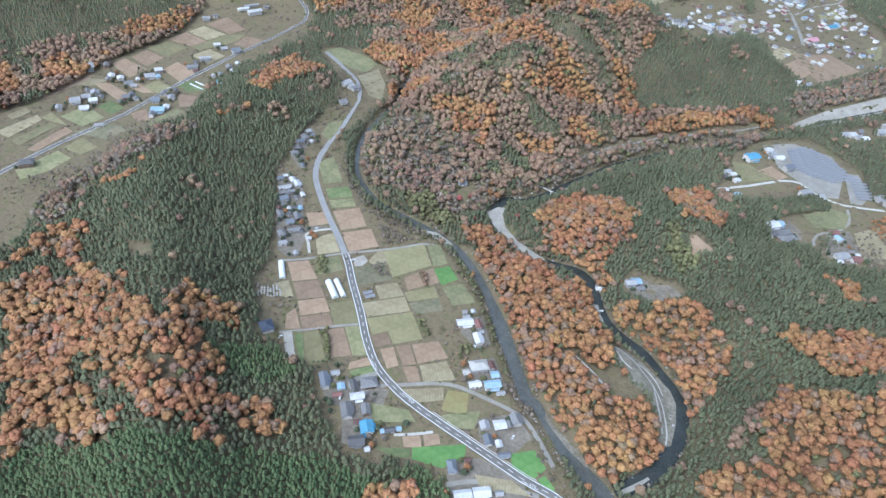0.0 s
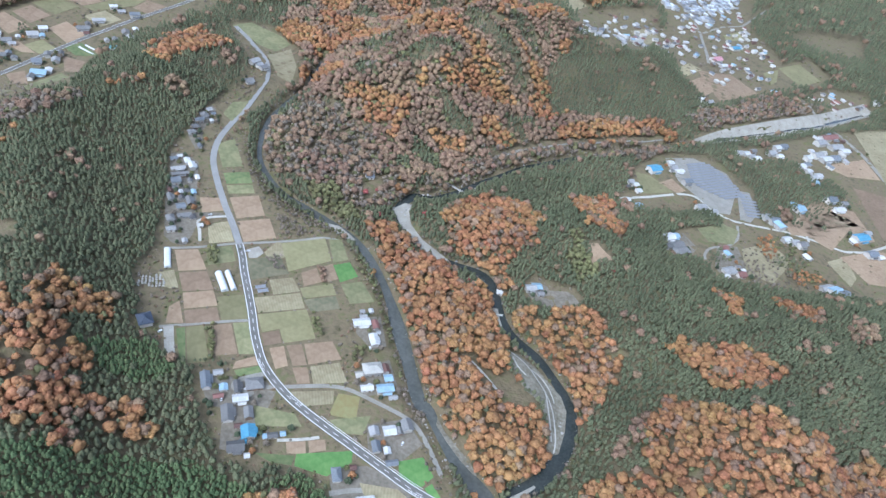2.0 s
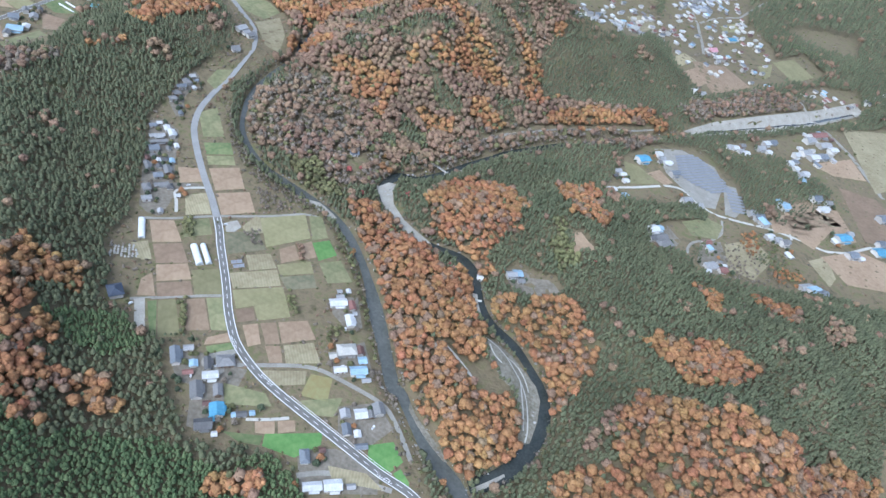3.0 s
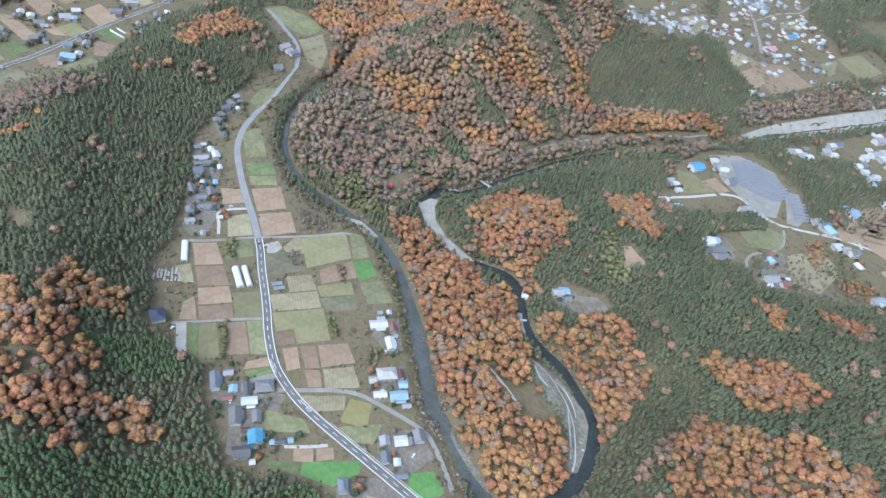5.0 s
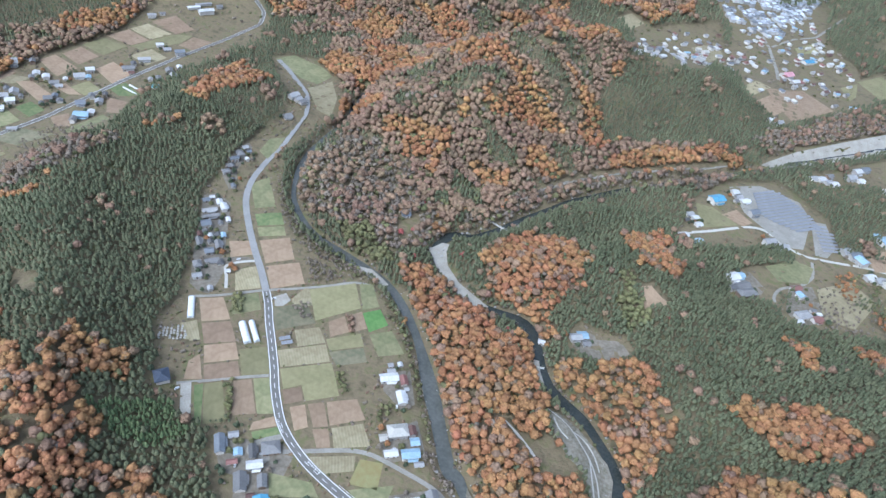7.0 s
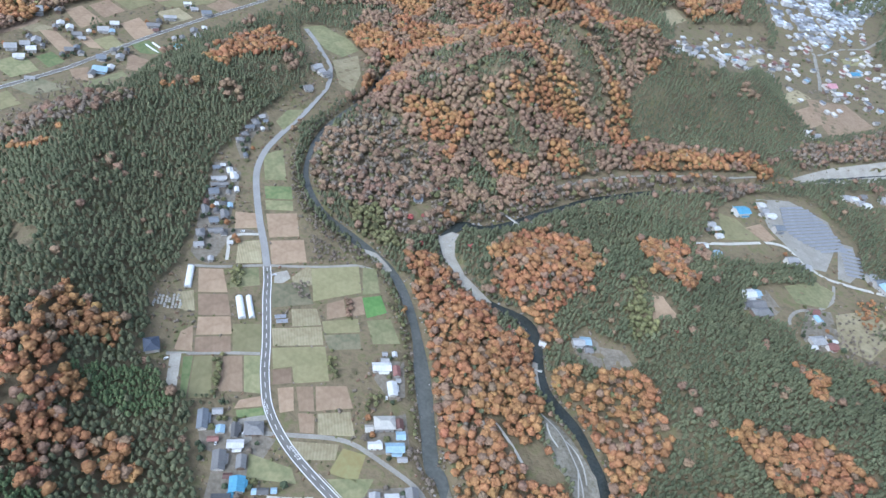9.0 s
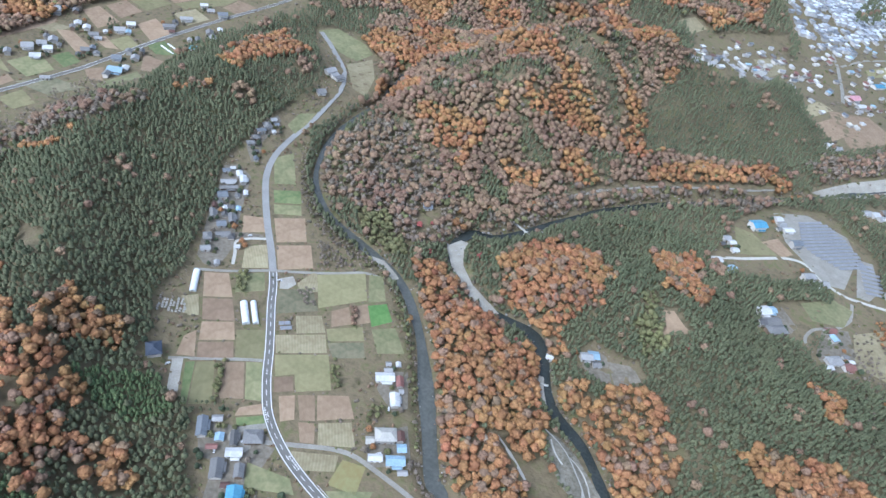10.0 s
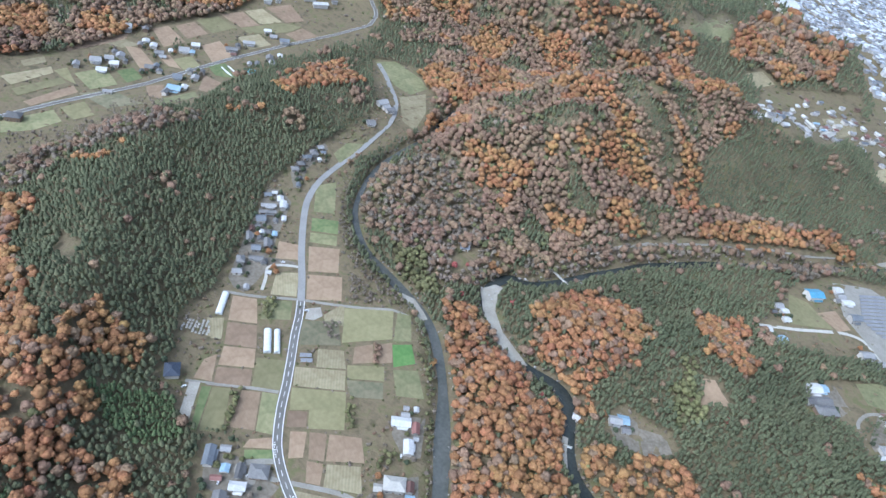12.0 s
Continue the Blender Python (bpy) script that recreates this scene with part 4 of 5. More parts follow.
# from, to, size, crown detail, conifer whorls, spacing of conifers and of broadleaf trees
ZONES = ((90, 720, 1.0, (7, 3, 12, 5), (2, 5), 3.8, 5.0), (720, 1200, 1.1, (7, 3, 12, 0), (2, 4), 5.2, 5.7), (1200, 1700, 1.6, (6, 3, 8, 0), (2, 4), 8.0, 8.4), (1700, 2700, 2.8, (6, 3, 4, 0), (2, 4), 17.0, 18.0))
for y0, y1, size, crown, cone, gap_c, gap_b in ZONES:
    seg, rings, leaves, lumps = crown
    kinds = {"conifer": [conifer(*cone) for _ in range(9)] + [evergreen_crown(7, 3, 6) for _ in range(2 if y0 == 90 else 0)], "orange": [broadleaf(*crown) for _ in range(12)], "brown": [broadleaf(seg - 1, rings, leaves, lumps) for _ in range(12)],
             "bare": [thin_tree(6, leaves + 10) for _ in range(9)], "shrub": [broadleaf(6, 3, leaves // 2, lumps // 2) for _ in range(8)], "sapling": [conifer(2, 5) for _ in range(8)]}
    if y0 == 90:
        near_kinds = kinds
    for kind in kinds:
        x, y, what = spots(gap_c if kind == "conifer" else 2.7 if kind == "sapling" else gap_b, y0, y1)
        pick = what == kind
        x, y = x[pick], y[pick]
        plant(kind + "_forest", kinds[kind], np.stack([x, y, ground_z(x, y) - 0.3], 1), size * {"conifer": 0.84, "shrub": 0.85, "sapling": 0.68}.get(kind, 1.0), M[kind], WORDS[kind])
for kind, gap, poly in THICKETS:
    p = np.array(poly)
    gx, gy = np.meshgrid(np.arange(p[:, 0].min(), p[:, 0].max(), gap), np.arange(p[:, 1].min(), p[:, 1].max(), gap))
    x, y = (gx + rng.uniform(-0.5, 0.5, gx.shape) * gap).ravel(), (gy + rng.uniform(-0.5, 0.5, gx.shape) * gap).ravel()
    ok = inside(x, y, poly) & (ground_z(x, y) > -3)
    for line, half in ROADS:
        ok &= off_line(x, y, line[::2])[0] > half + 1.5
    x, y = x[ok], y[ok]
    plant(kind + "_thicket", near_kinds[kind], np.stack([x, y, ground_z(x, y) - 0.5], 1), 0.62 if kind == "conifer" else 0.55, M[kind], {"bare": "thicket of half-bare grey-brown trees", "shrub": "thicket of olive-green bushes", "conifer": "small clump of dark evergreens", "brown": "thicket of withered brown trees", "orange": "clump of rusty orange autumn trees"}[kind])

# trees that lean over the banks
leaning = {"bare": [thin_tree(6, 40) for _ in range(6)], "shrub": [broadleaf(8, 3, 20) for _ in range(5)]}
for kind, share in (("bare", 0.62), ("shrub", 0.3)):
    places = []
    for line, clear in ((RIVER_LINE[:150], 7.5), (BEND_LINE[60:], 6.5)):
        way = np.gradient(line, axis=0)
        side = np.stack([-way[:, 1], way[:, 0]], 1) / np.hypot(*way.T)[:, None]
        for p, n in zip(line, side):
            for s in (-1, 1):
                if rng.uniform() < share:
                    places.append(p + n * s * (clear - 2.5 * (p[1] > 500) + rng.uniform(0, 6)) + rng.uniform(-2, 2, 2))
    q = np.array(places)
    ok = np.ones(len(q), bool)
    for poly in BARS + FIELDS:
        ok &= ~inside(q[:, 0], q[:, 1], poly)
    for line, half in ROADS:
        ok &= off_line(q[:, 0], q[:, 1], line[::3])[0] > half + 2
    q = q[ok]
    plant(kind + "_bank_trees", leaning[kind], np.stack([q[:, 0], q[:, 1], ground_z(q[:, 0], q[:, 1]) - 0.4], 1), 0.6 if kind == "bare" else 0.45, M[kind], {"bare": "half-bare grey-brown trees lining the river banks", "shrub": "olive-green bushes lining the river banks"}[kind])

# ---------------------------------------------------------------- houses
def gable(L, D, low, rise, eave, thick, top=None):
    """A roof with its ridge along x: two slopes of real thickness."""
    half, a = D / 2 + eave, L / 2 + eave
    hip = 0 if top is None else top
    drop = rise * eave / (D / 2)
    bm = bmesh.new()
    rows = [(-a, -half, low - drop), (a, -half, low - drop), (a, half, low - drop), (-a, half, low - drop), (-a + hip, 0, low + rise), (a - hip, 0, low + rise)]
    up = [bm.verts.new((x, y, z + thick)) for x, y, z in rows]
    dn = [bm.verts.new((x, y, z)) for x, y, z in rows]
    for v in (up, dn):
        bm.faces.new((v[0], v[1], v[5], v[4]))
        bm.faces.new((v[2], v[3], v[4], v[5]))
        if hip:
            bm.faces.new((v[1], v[2], v[5]))
            bm.faces.new((v[3], v[0], v[4]))
    edges = ((0, 1), (1, 2), (2, 3), (3, 0)) if hip else ((0, 1), (1, 5), (5, 2), (2, 3), (3, 4), (4, 0))
    for i, j in edges:
        bm.faces.new((up[i], up[j], dn[j], dn[i]))
    bmesh.ops.recalc_face_normals(bm, faces=bm.faces)
    return bm


LOOKS = {"pale": "pale grey tiled", "white": "white metal", "grey": "grey tiled", "slate": "blue-grey tiled", "dark": "dark grey tiled", "teal": "teal metal", "navy": "dark navy hipped", "red": "faded red",
         "cream": "cream-coloured", "sky": "light blue metal", "blue": "bright blue", "brown": "dark brown", "pink": "pink"}
HOUSES = []


def house(x, y, turn, L, D, look_, style="gable", tall=0.0):
    """A house: walls with gable ends, a thick roof, a ridge cap, doors and windows."""
    if D > L:
        L, D, turn = D, L, turn + 90
    HOUSES.append((x, y, max(L, D)))
    k = len(HOUSES)
    small = L < 7.5
    eaves = tall or (2.5 if small else 3.1 + (k * 37 % 5) * 0.45 + (1.6 if L > 13 and D > 8 else 0))
    rise = D / 2 * (0.36 if look_ in ("white", "sky", "blue", "teal") else 0.52)
    base = new("shed" if small else "house")
    tagged(base, f"{'small shed' if small else 'two-storey house' if eaves > 4.5 else 'low farmhouse'} with a {LOOKS[look_]} {'hipped' if style == 'hip' else 'gabled'} roof", "shed" if small else "house", "houses of the valley")
    z = float(np.max(ground_z(np.array([x, x + 4, x - 4]), np.array([y, y + 4, y - 4])))) + 0.1
    base.matrix_world = pose(x, y, z, 0, 0, turn)
    wall_mat = M["timber"] if look_ in ("dark", "brown", "grey") and k % 3 == 0 else M["wall"]
    bm = box((L - 0.6, D - 0.6, eaves + 0.6), (0, 0, -0.6))
    if style != "hip":
        for s in (-1, 1):
            a = s * (L - 0.6) / 2
            bm.faces.new([bm.verts.new(p) for p in ((a, -(D - 0.6) / 2, eaves), (a, (D - 0.6) / 2, eaves), (a, 0, eaves + rise * (D - 0.6) / D - 0.03))])
    part("wall", bm, wall_mat, base)
    hip = D / 2 * 1.05 if style == "hip" else None
    roof = part("roof", gable(L, D, eaves, rise, 0.55 if small else 0.8, 0.22, hip), M["roof_" + look_], base, f"{LOOKS[look_]} roof")
    part("ridge_cap", box((max(L + 0.6 - 2.2 * (hip or 0), 1.0), 0.5, 0.22), (0, 0, eaves + rise + 0.16)), M["roof_" + look_], roof)
    if y < 1000:
        n = max(1, int(L // 4.5))
        for s in (-1, 1):
            for i in range(n):
                wx = (i + 0.5) * (L - 1.2) / n - (L - 1.2) / 2
                door = s < 0 and i == n // 2
                w = part("door" if door else "window", box((1.7, 0.12, 2.0 if door else 1.1), (wx, s * (D / 2 - 0.28), 0.1 if door else 0.9)), M["timber"] if door else M["steel"], base)
                if not door:
                    part("pane", box((1.5, 0.06, 0.92), (wx, s * (D / 2 - 0.2), 0.99)), M["glass"], w)
        if not small and L > 10 and style != "hip":
            lean = gable(L * 0.55, 2.6, 2.3, 0.35, 0.3, 0.16)
            bmesh.ops.translate(lean, vec=(L * 0.1, -D / 2 - 0.9, 0), verts=lean.verts)
            part("porch_roof", lean, M["roof_" + look_], base)
            part("porch_wall", box((L * 0.5, 1.6, 2.3), (L * 0.1, -D / 2 - 0.55, -0.3)), wall_mat, base)
    return base


house(-274, 559, 37, 7.1, 5.4, "slate", "gable")
house(-270, 566, 36, 4.8, 4.0, "white", "gable")
house(-259, 560, 34, 5.3, 8.3, "white", "gable")
house(-251, 553, 33, 5.9, 11.0, "white", "gable")
house(-263, 544, 34, 14.5, 4.5, "pale", "gable")
house(-257, 534, 34, 16.0, 4.0, "grey", "gable")
house(-256, 520, 35, 8.9, 8.7, "slate", "gable")
house(-239, 536, 32, 4.0, 7.1, "white", "gable")
house(-255, 503, 36, 4.0, 5.8, "brown", "gable")
house(-245, 505, 34, 4.0, 4.9, "white", "gable")
house(-240, 509, 33, 7.2, 5.7, "dark", "hip")
house(-233, 510, 32, 4.4, 6.6, "sky", "gable")
house(-250, 491, 36, 4.2, 11.2, "grey", "gable")
house(-240, 496, 34, 5.4, 5.5, "dark", "gable")
house(-231, 494, 33, 5.4, 11.9, "grey", "gable")
house(-235, 481, 33, 7.9, 6.8, "slate", "gable")
house(-236, 458, 34, 6.6, 8.6, "grey", "hip")
house(-230, 444, 34, 7.9, 5.4, "pale", "gable")
house(-219, 471, 32, 5.7, 7.3, "dark", "hip")
house(-227, 470, 33, 12.5, 4.0, "grey", "gable")
house(-212, 433, 32, 4.3, 5.1, "pale", "gable")
house(-207, 461, 31, 4.0, 4.0, "white", "gable")
house(-244, 528, 33, 4.0, 5.2, "grey", "gable")
house(-253, 510, 35, 4.0, 4.0, "grey", "gable")
house(-275, 669, 43, 7.3, 6.2, "pale", "gable")
house(-275, 654, 44, 7.8, 10.4, "grey", "hip")
house(-276, 640, 43, 9.7, 5.3, "slate", "gable")
house(-268, 664, 41, 5.1, 4.0, "slate", "gable")
house(-264, 649, 40, 4.0, 4.7, "white", "gable")
house(-276, 627, 43, 8.1, 7.0, "grey", "hip")
house(-275, 614, 41, 7.9, 5.8, "grey", "hip")
house(-258, 594, 35, 4.4, 6.9, "slate", "gable")
house(-263, 605, 37, 4.0, 4.1, "dark", "gable")
house(-201, 322, 35, 10.5, 12.0, "navy", "hip")
house(-21, 396, 24, 3.6, 4.3, "white", "gable")
house(-27, 378, 23, 14.9, 7.4, "white", "gable")
house(-27, 387, 24, 6.6, 3.5, "pale", "gable")
house(-14, 379, 23, 5.0, 9.1, "red", "gable")
house(-12, 360, 23, 6.8, 11.8, "white", "gable")
house(-10, 371, 23, 3.5, 3.5, "pale", "gable")
house(-29, 393, 24, 4.1, 3.5, "pale", "gable")
house(-8, 326, 22, 15.6, 10.4, "cream", "hip")
house(-18, 319, 22, 5.8, 5.5, "cream", "gable")
house(3, 330, 22, 5.5, 7.6, "brown", "gable")
house(7, 322, 22, 6.8, 6.4, "sky", "gable")
house(-9, 306, 21, 9.7, 4.7, "white", "gable")
house(6, 309, 21, 13.4, 7.0, "sky", "gable")
house(14, 303, 21, 7.1, 3.5, "pale", "gable")
house(4, 267, 21, 7.2, 7.3, "pale", "gable")
house(16, 270, 21, 9.2, 7.4, "white", "gable")
house(24, 272, 20, 5.5, 6.4, "grey", "gable")
house(29, 277, 24, 7.9, 9.6, "grey", "gable")
house(8, 253, 20, 5.7, 8.7, "slate", "gable")
house(17, 252, 20, 4.8, 5.5, "white", "gable")
house(22, 242, 19, 8.7, 3.5, "slate", "gable")
house(-17, 223, 19, 6.0, 10.3, "slate", "hip")
house(-6, 232, 19, 4.1, 3.5, "brown", "gable")
house(-6, 202, 18, 12.6, 5.6, "white", "gable")
house(8, 206, 18, 12.1, 7.3, "white", "gable")
house(21, 209, 18, 5.7, 3.5, "pale", "gable")
house(-135, 280, 25, 6.4, 15.0, "slate", "gable")
house(-129, 291, 25, 7.0, 4.6, "pale", "gable")
house(-120, 278, 24, 5.7, 5.8, "sky", "gable")
house(-121, 269, 24, 7.2, 3.5, "red", "gable")
house(-110, 281, 24, 4.1, 10.9, "dark", "gable")
house(-98, 287, 23, 12.8, 10.1, "grey", "hip")
house(-104, 270, 23, 10.6, 5.6, "white", "gable")
house(-109, 255, 23, 7.9, 13.8, "grey", "gable")
house(-94, 259, 22, 5.6, 9.1, "grey", "gable")
house(-98, 247, 22, 5.4, 3.5, "brown", "gable")
house(-89, 243, 22, 9.4, 10.4, "blue", "gable")
house(-90, 235, 21, 3.7, 3.5, "blue", "gable")
house(-94, 229, 21, 11.4, 8.2, "dark", "gable")
house(-71, 245, 21, 7.2, 4.1, "dark", "gable")
house(-76, 243, 21, 3.5, 3.5, "sky", "gable")
house(-84, 224, 21, 3.5, 3.5, "white", "gable")
house(-64, 248, 21, 3.5, 3.5, "sky", "gable")
house(-261, 804, 62, 14.4, 9.6, "pale", "gable")
house(-247, 801, 58, 12.0, 7.2, "grey", "gable")
house(-253, 756, 47, 10.8, 10.8, "grey", "gable")
house(-254, 802, 61, 9.6, 7.2, "pale", "gable")
house(-629, 747, 39, 15.3, 13.8, "pale", "gable")
house(-625, 774, 38, 12.7, 8.0, "slate", "gable")
house(-611, 764, 37, 6.6, 8.0, "grey", "gable")
house(-589, 739, 36, 7.9, 9.4, "white", "gable")
house(-573, 735, 36, 7.9, 9.3, "white", "gable")
house(-585, 724, 36, 5.6, 7.8, "grey", "gable")
house(-556, 726, 35, 10.8, 7.7, "grey", "gable")
house(-551, 742, 35, 5.0, 6.4, "white", "gable")
house(-546, 721, 35, 7.8, 6.2, "pale", "gable")
house(-540, 756, 35, 12.8, 11.0, "pale", "gable")
house(-538, 777, 36, 10.0, 9.7, "white", "gable")
house(-529, 758, 35, 5.9, 8.0, "sky", "gable")
house(-590, 653, 38, 12.4, 11.9, "pale", "gable")
house(-585, 670, 37, 10.0, 9.7, "pale", "gable")
house(-580, 683, 36, 9.5, 10.0, "pale", "gable")
house(-570, 662, 36, 9.9, 9.5, "white", "gable")
house(-570, 641, 36, 11.0, 9.2, "white", "gable")
house(-596, 628, 38, 6.8, 8.9, "pale", "gable")
house(-593, 687, 38, 6.0, 7.3, "grey", "gable")
house(-568, 678, 35, 4.6, 7.1, "grey", "gable")
house(-537, 685, 34, 8.9, 8.5, "grey", "gable")
house(-536, 697, 34, 6.2, 7.3, "slate", "gable")
house(-524, 688, 33, 6.9, 7.2, "grey", "gable")
house(-538, 673, 33, 5.3, 7.0, "dark", "gable")
house(-498, 691, 30, 10.5, 10.3, "slate", "gable")
house(-496, 712, 31, 6.4, 7.7, "grey", "gable")
house(-481, 703, 28, 8.5, 9.5, "pale", "gable")
house(-484, 722, 30, 5.0, 8.0, "dark", "gable")
house(-478, 661, 19, 16.2, 12.2, "sky", "gable")
house(-472, 671, 19, 7.0, 9.1, "white", "gable")
house(-479, 646, 15, 6.2, 9.2, "grey", "gable")
house(-529, 607, 31, 9.4, 5.1, "pale", "gable")
house(-554, 502, 30, 14.9, 11.0, "dark", "hip")
house(-499, 804, 35, 15.3, 8.5, "grey", "gable")
house(-500, 820, 36, 6.4, 8.6, "dark", "gable")
house(-494, 838, 36, 15.9, 7.2, "pale", "gable")
house(-490, 796, 35, 7.1, 6.9, "brown", "gable")
house(-499, 892, 37, 9.7, 7.4, "white", "gable")
house(-484, 885, 36, 9.6, 7.5, "pale", "gable")
house(-463, 882, 36, 13.2, 9.2, "slate", "gable")
house(-448, 821, 33, 9.0, 10.7, "grey", "gable")
house(-437, 811, 31, 8.1, 9.5, "pale", "gable")
house(-442, 838, 34, 5.8, 7.5, "white", "gable")
house(-451, 796, 31, 6.3, 9.0, "grey", "gable")
house(-440, 767, 23, 8.5, 8.4, "teal", "gable")
house(-459, 789, 32, 5.5, 7.1, "pale", "gable")
house(-507, 1023, 46, 19.9, 6.7, "white", "gable")
house(-487, 1024, 45, 24.1, 10.8, "white", "gable")
house(-499, 1041, 45, 26.3, 4.0, "pale", "gable")
house(-476, 1051, 38, 9.3, 5.3, "grey", "gable")
house(-548, 964, 35, 12.0, 6.0, "pale", "gable")
house(-538, 978, 36, 8.4, 4.5, "grey", "gable")
house(137, 478, 20, 10.5, 7.4, "pale", "gable")
house(144, 483, 18, 9.5, 8.4, "sky", "gable")
house(148, 474, 18, 7.4, 6.3, "grey", "gable")
house(327, 789, 32, 19.9, 14.0, "blue", "gable")
house(284, 740, 31, 9.7, 7.4, "pale", "gable")
house(290, 733, 31, 8.5, 6.1, "white", "gable")
house(293, 721, 31, 8.4, 7.1, "white", "gable")
house(279, 727, 31, 6.3, 4.8, "dark", "gable")
house(269, 686, 30, 11.9, 7.7, "white", "gable")
house(286, 682, 30, 12.0, 8.8, "sky", "gable")
house(358, 821, 32, 10.0, 8.8, "white", "gable")
house(362, 812, 32, 11.1, 7.2, "pale", "gable")
house(369, 803, 32, 14.7, 7.1, "white", "gable")
house(374, 775, 31, 14.2, 9.4, "slate", "gable")
house(357, 801, 32, 6.2, 5.7, "grey", "gable")
house(380, 714, 29, 14.4, 8.4, "pale", "gable")
house(389, 707, 29, 12.2, 8.3, "white", "gable")
house(399, 712, 29, 11.2, 7.2, "pale", "gable")
house(389, 719, 29, 6.8, 4.9, "grey", "gable")
house(317, 624, 29, 14.6, 11.1, "white", "gable")
house(326, 630, 28, 10.7, 8.0, "sky", "gable")
house(324, 611, 28, 20.3, 8.8, "grey", "gable")
house(328, 599, 28, 22.2, 10.8, "grey", "hip")
house(313, 604, 30, 7.9, 6.9, "dark", "gable")
house(392, 631, 27, 13.1, 6.1, "red", "gable")
house(394, 619, 27, 7.9, 8.1, "sky", "gable")
house(387, 583, 26, 17.8, 10.5, "pale", "hip")
house(401, 581, 25, 11.3, 7.8, "red", "gable")
house(378, 569, 25, 8.3, 4.6, "white", "gable")
house(402, 597, 26, 6.7, 4.0, "grey", "gable")
house(407, 592, 25, 5.7, 4.0, "white", "gable")
house(483, 732, 28, 13.3, 11.6, "pale", "gable")
house(492, 726, 28, 18.0, 10.3, "slate", "gable")
house(497, 716, 28, 13.1, 13.9, "sky", "gable")
house(542, 789, 29, 10.7, 8.8, "sky", "gable")
house(548, 777, 29, 15.8, 14.0, "sky", "gable")
house(497, 686, 27, 13.8, 8.4, "white", "gable")
house(508, 684, 27, 12.7, 8.4, "pale", "gable")
house(517, 680, 27, 13.9, 8.4, "grey", "gable")
house(516, 655, 26, 9.1, 10.4, "white", "gable")
house(619, 829, 29, 18.8, 12.9, "slate", "gable")
house(624, 806, 28, 21.2, 9.4, "white", "gable")
house(642, 830, 29, 11.9, 8.3, "grey", "gable")
house(627, 736, 27, 24.8, 14.0, "blue", "gable")
house(612, 725, 27, 9.1, 9.5, "white", "gable")
house(647, 756, 27, 11.0, 7.3, "pale", "gable")
house(512, 588, 27, 19.6, 8.4, "pale", "gable")
house(520, 581, 28, 17.1, 14.0, "sky", "gable")
house(527, 576, 29, 13.3, 9.2, "slate", "gable")
house(627, 700, 26, 18.9, 11.7, "slate", "gable")
house(640, 698, 26, 9.0, 6.6, "white", "gable")
house(684, 730, 26, 22.8, 14.0, "blue", "gable")
house(697, 753, 26, 16.7, 10.4, "slate", "gable")
house(735, 829, 27, 23.0, 14.0, "slate", "gable")
house(496, 917, 33, 12.1, 9.0, "pale", "gable")
house(508, 919, 32, 12.2, 9.1, "white", "gable")
house(517, 915, 32, 12.2, 9.1, "pale", "gable")
house(525, 912, 32, 12.2, 9.1, "white", "gable")
house(524, 933, 33, 10.9, 7.6, "grey", "gable")
house(560, 944, 32, 17.4, 11.4, "pale", "gable")
house(578, 968, 33, 13.3, 10.1, "white", "gable")
house(594, 982, 33, 18.4, 10.3, "slate", "gable")
house(575, 942, 32, 11.4, 7.9, "white", "gable")
house(631, 959, 32, 13.5, 10.1, "white", "gable")
house(657, 981, 32, 22.3, 14.0, "pale", "gable")
house(669, 972, 31, 23.9, 12.4, "white", "gable")
house(691, 987, 31, 21.1, 14.0, "slate", "gable")
house(609, 926, 31, 11.4, 9.5, "white", "gable")
house(614, 911, 31, 11.2, 9.3, "white", "gable")
house(617, 895, 30, 11.0, 10.8, "pale", "gable")
house(629, 904, 30, 12.8, 9.3, "white", "gable")
house(614, 879, 30, 12.3, 8.9, "sky", "gable")
house(713, 1069, 33, 47.0, 14.0, "red", "gable")
house(683, 1035, 33, 23.8, 13.6, "pale", "gable")
house(713, 1035, 32, 31.3, 14.0, "pale", "gable")
house(726, 1025, 32, 20.5, 11.5, "white", "gable")
house(215, 1099, 61, 11.6, 8.4, "pale", "gable")
house(225, 1097, 41, 12.6, 8.4, "white", "gable")
house(239, 1109, 28, 12.6, 9.5, "grey", "gable")
house(248, 1102, 30, 11.6, 8.4, "pale", "gable")
house(256, 1115, 71, 12.6, 8.4, "slate", "gable")
house(264, 1106, 39, 11.6, 8.4, "white", "gable")
house(471, 1087, 36, 14.7, 9.5, "white", "gable")
house(482, 1082, 34, 16.8, 9.5, "pale", "gable")
house(563, 1336, 38, 27.3, 16.8, "pink", "gable")
house(570, 1302, 38, 21.0, 10.5, "white", "gable")
house(639, 1451, 36, 27.3, 14.7, "blue", "gable")
house(354, 1215, 62, 23.1, 12.6, "cream", "gable")
house(401, 1357, 38, 14.7, 9.5, "cream", "gable")
house(-61, 611, 22, 9.5, 7.4, "slate", "gable")
house(105, 468, 0, 6.3, 5.2, "white", "gable")

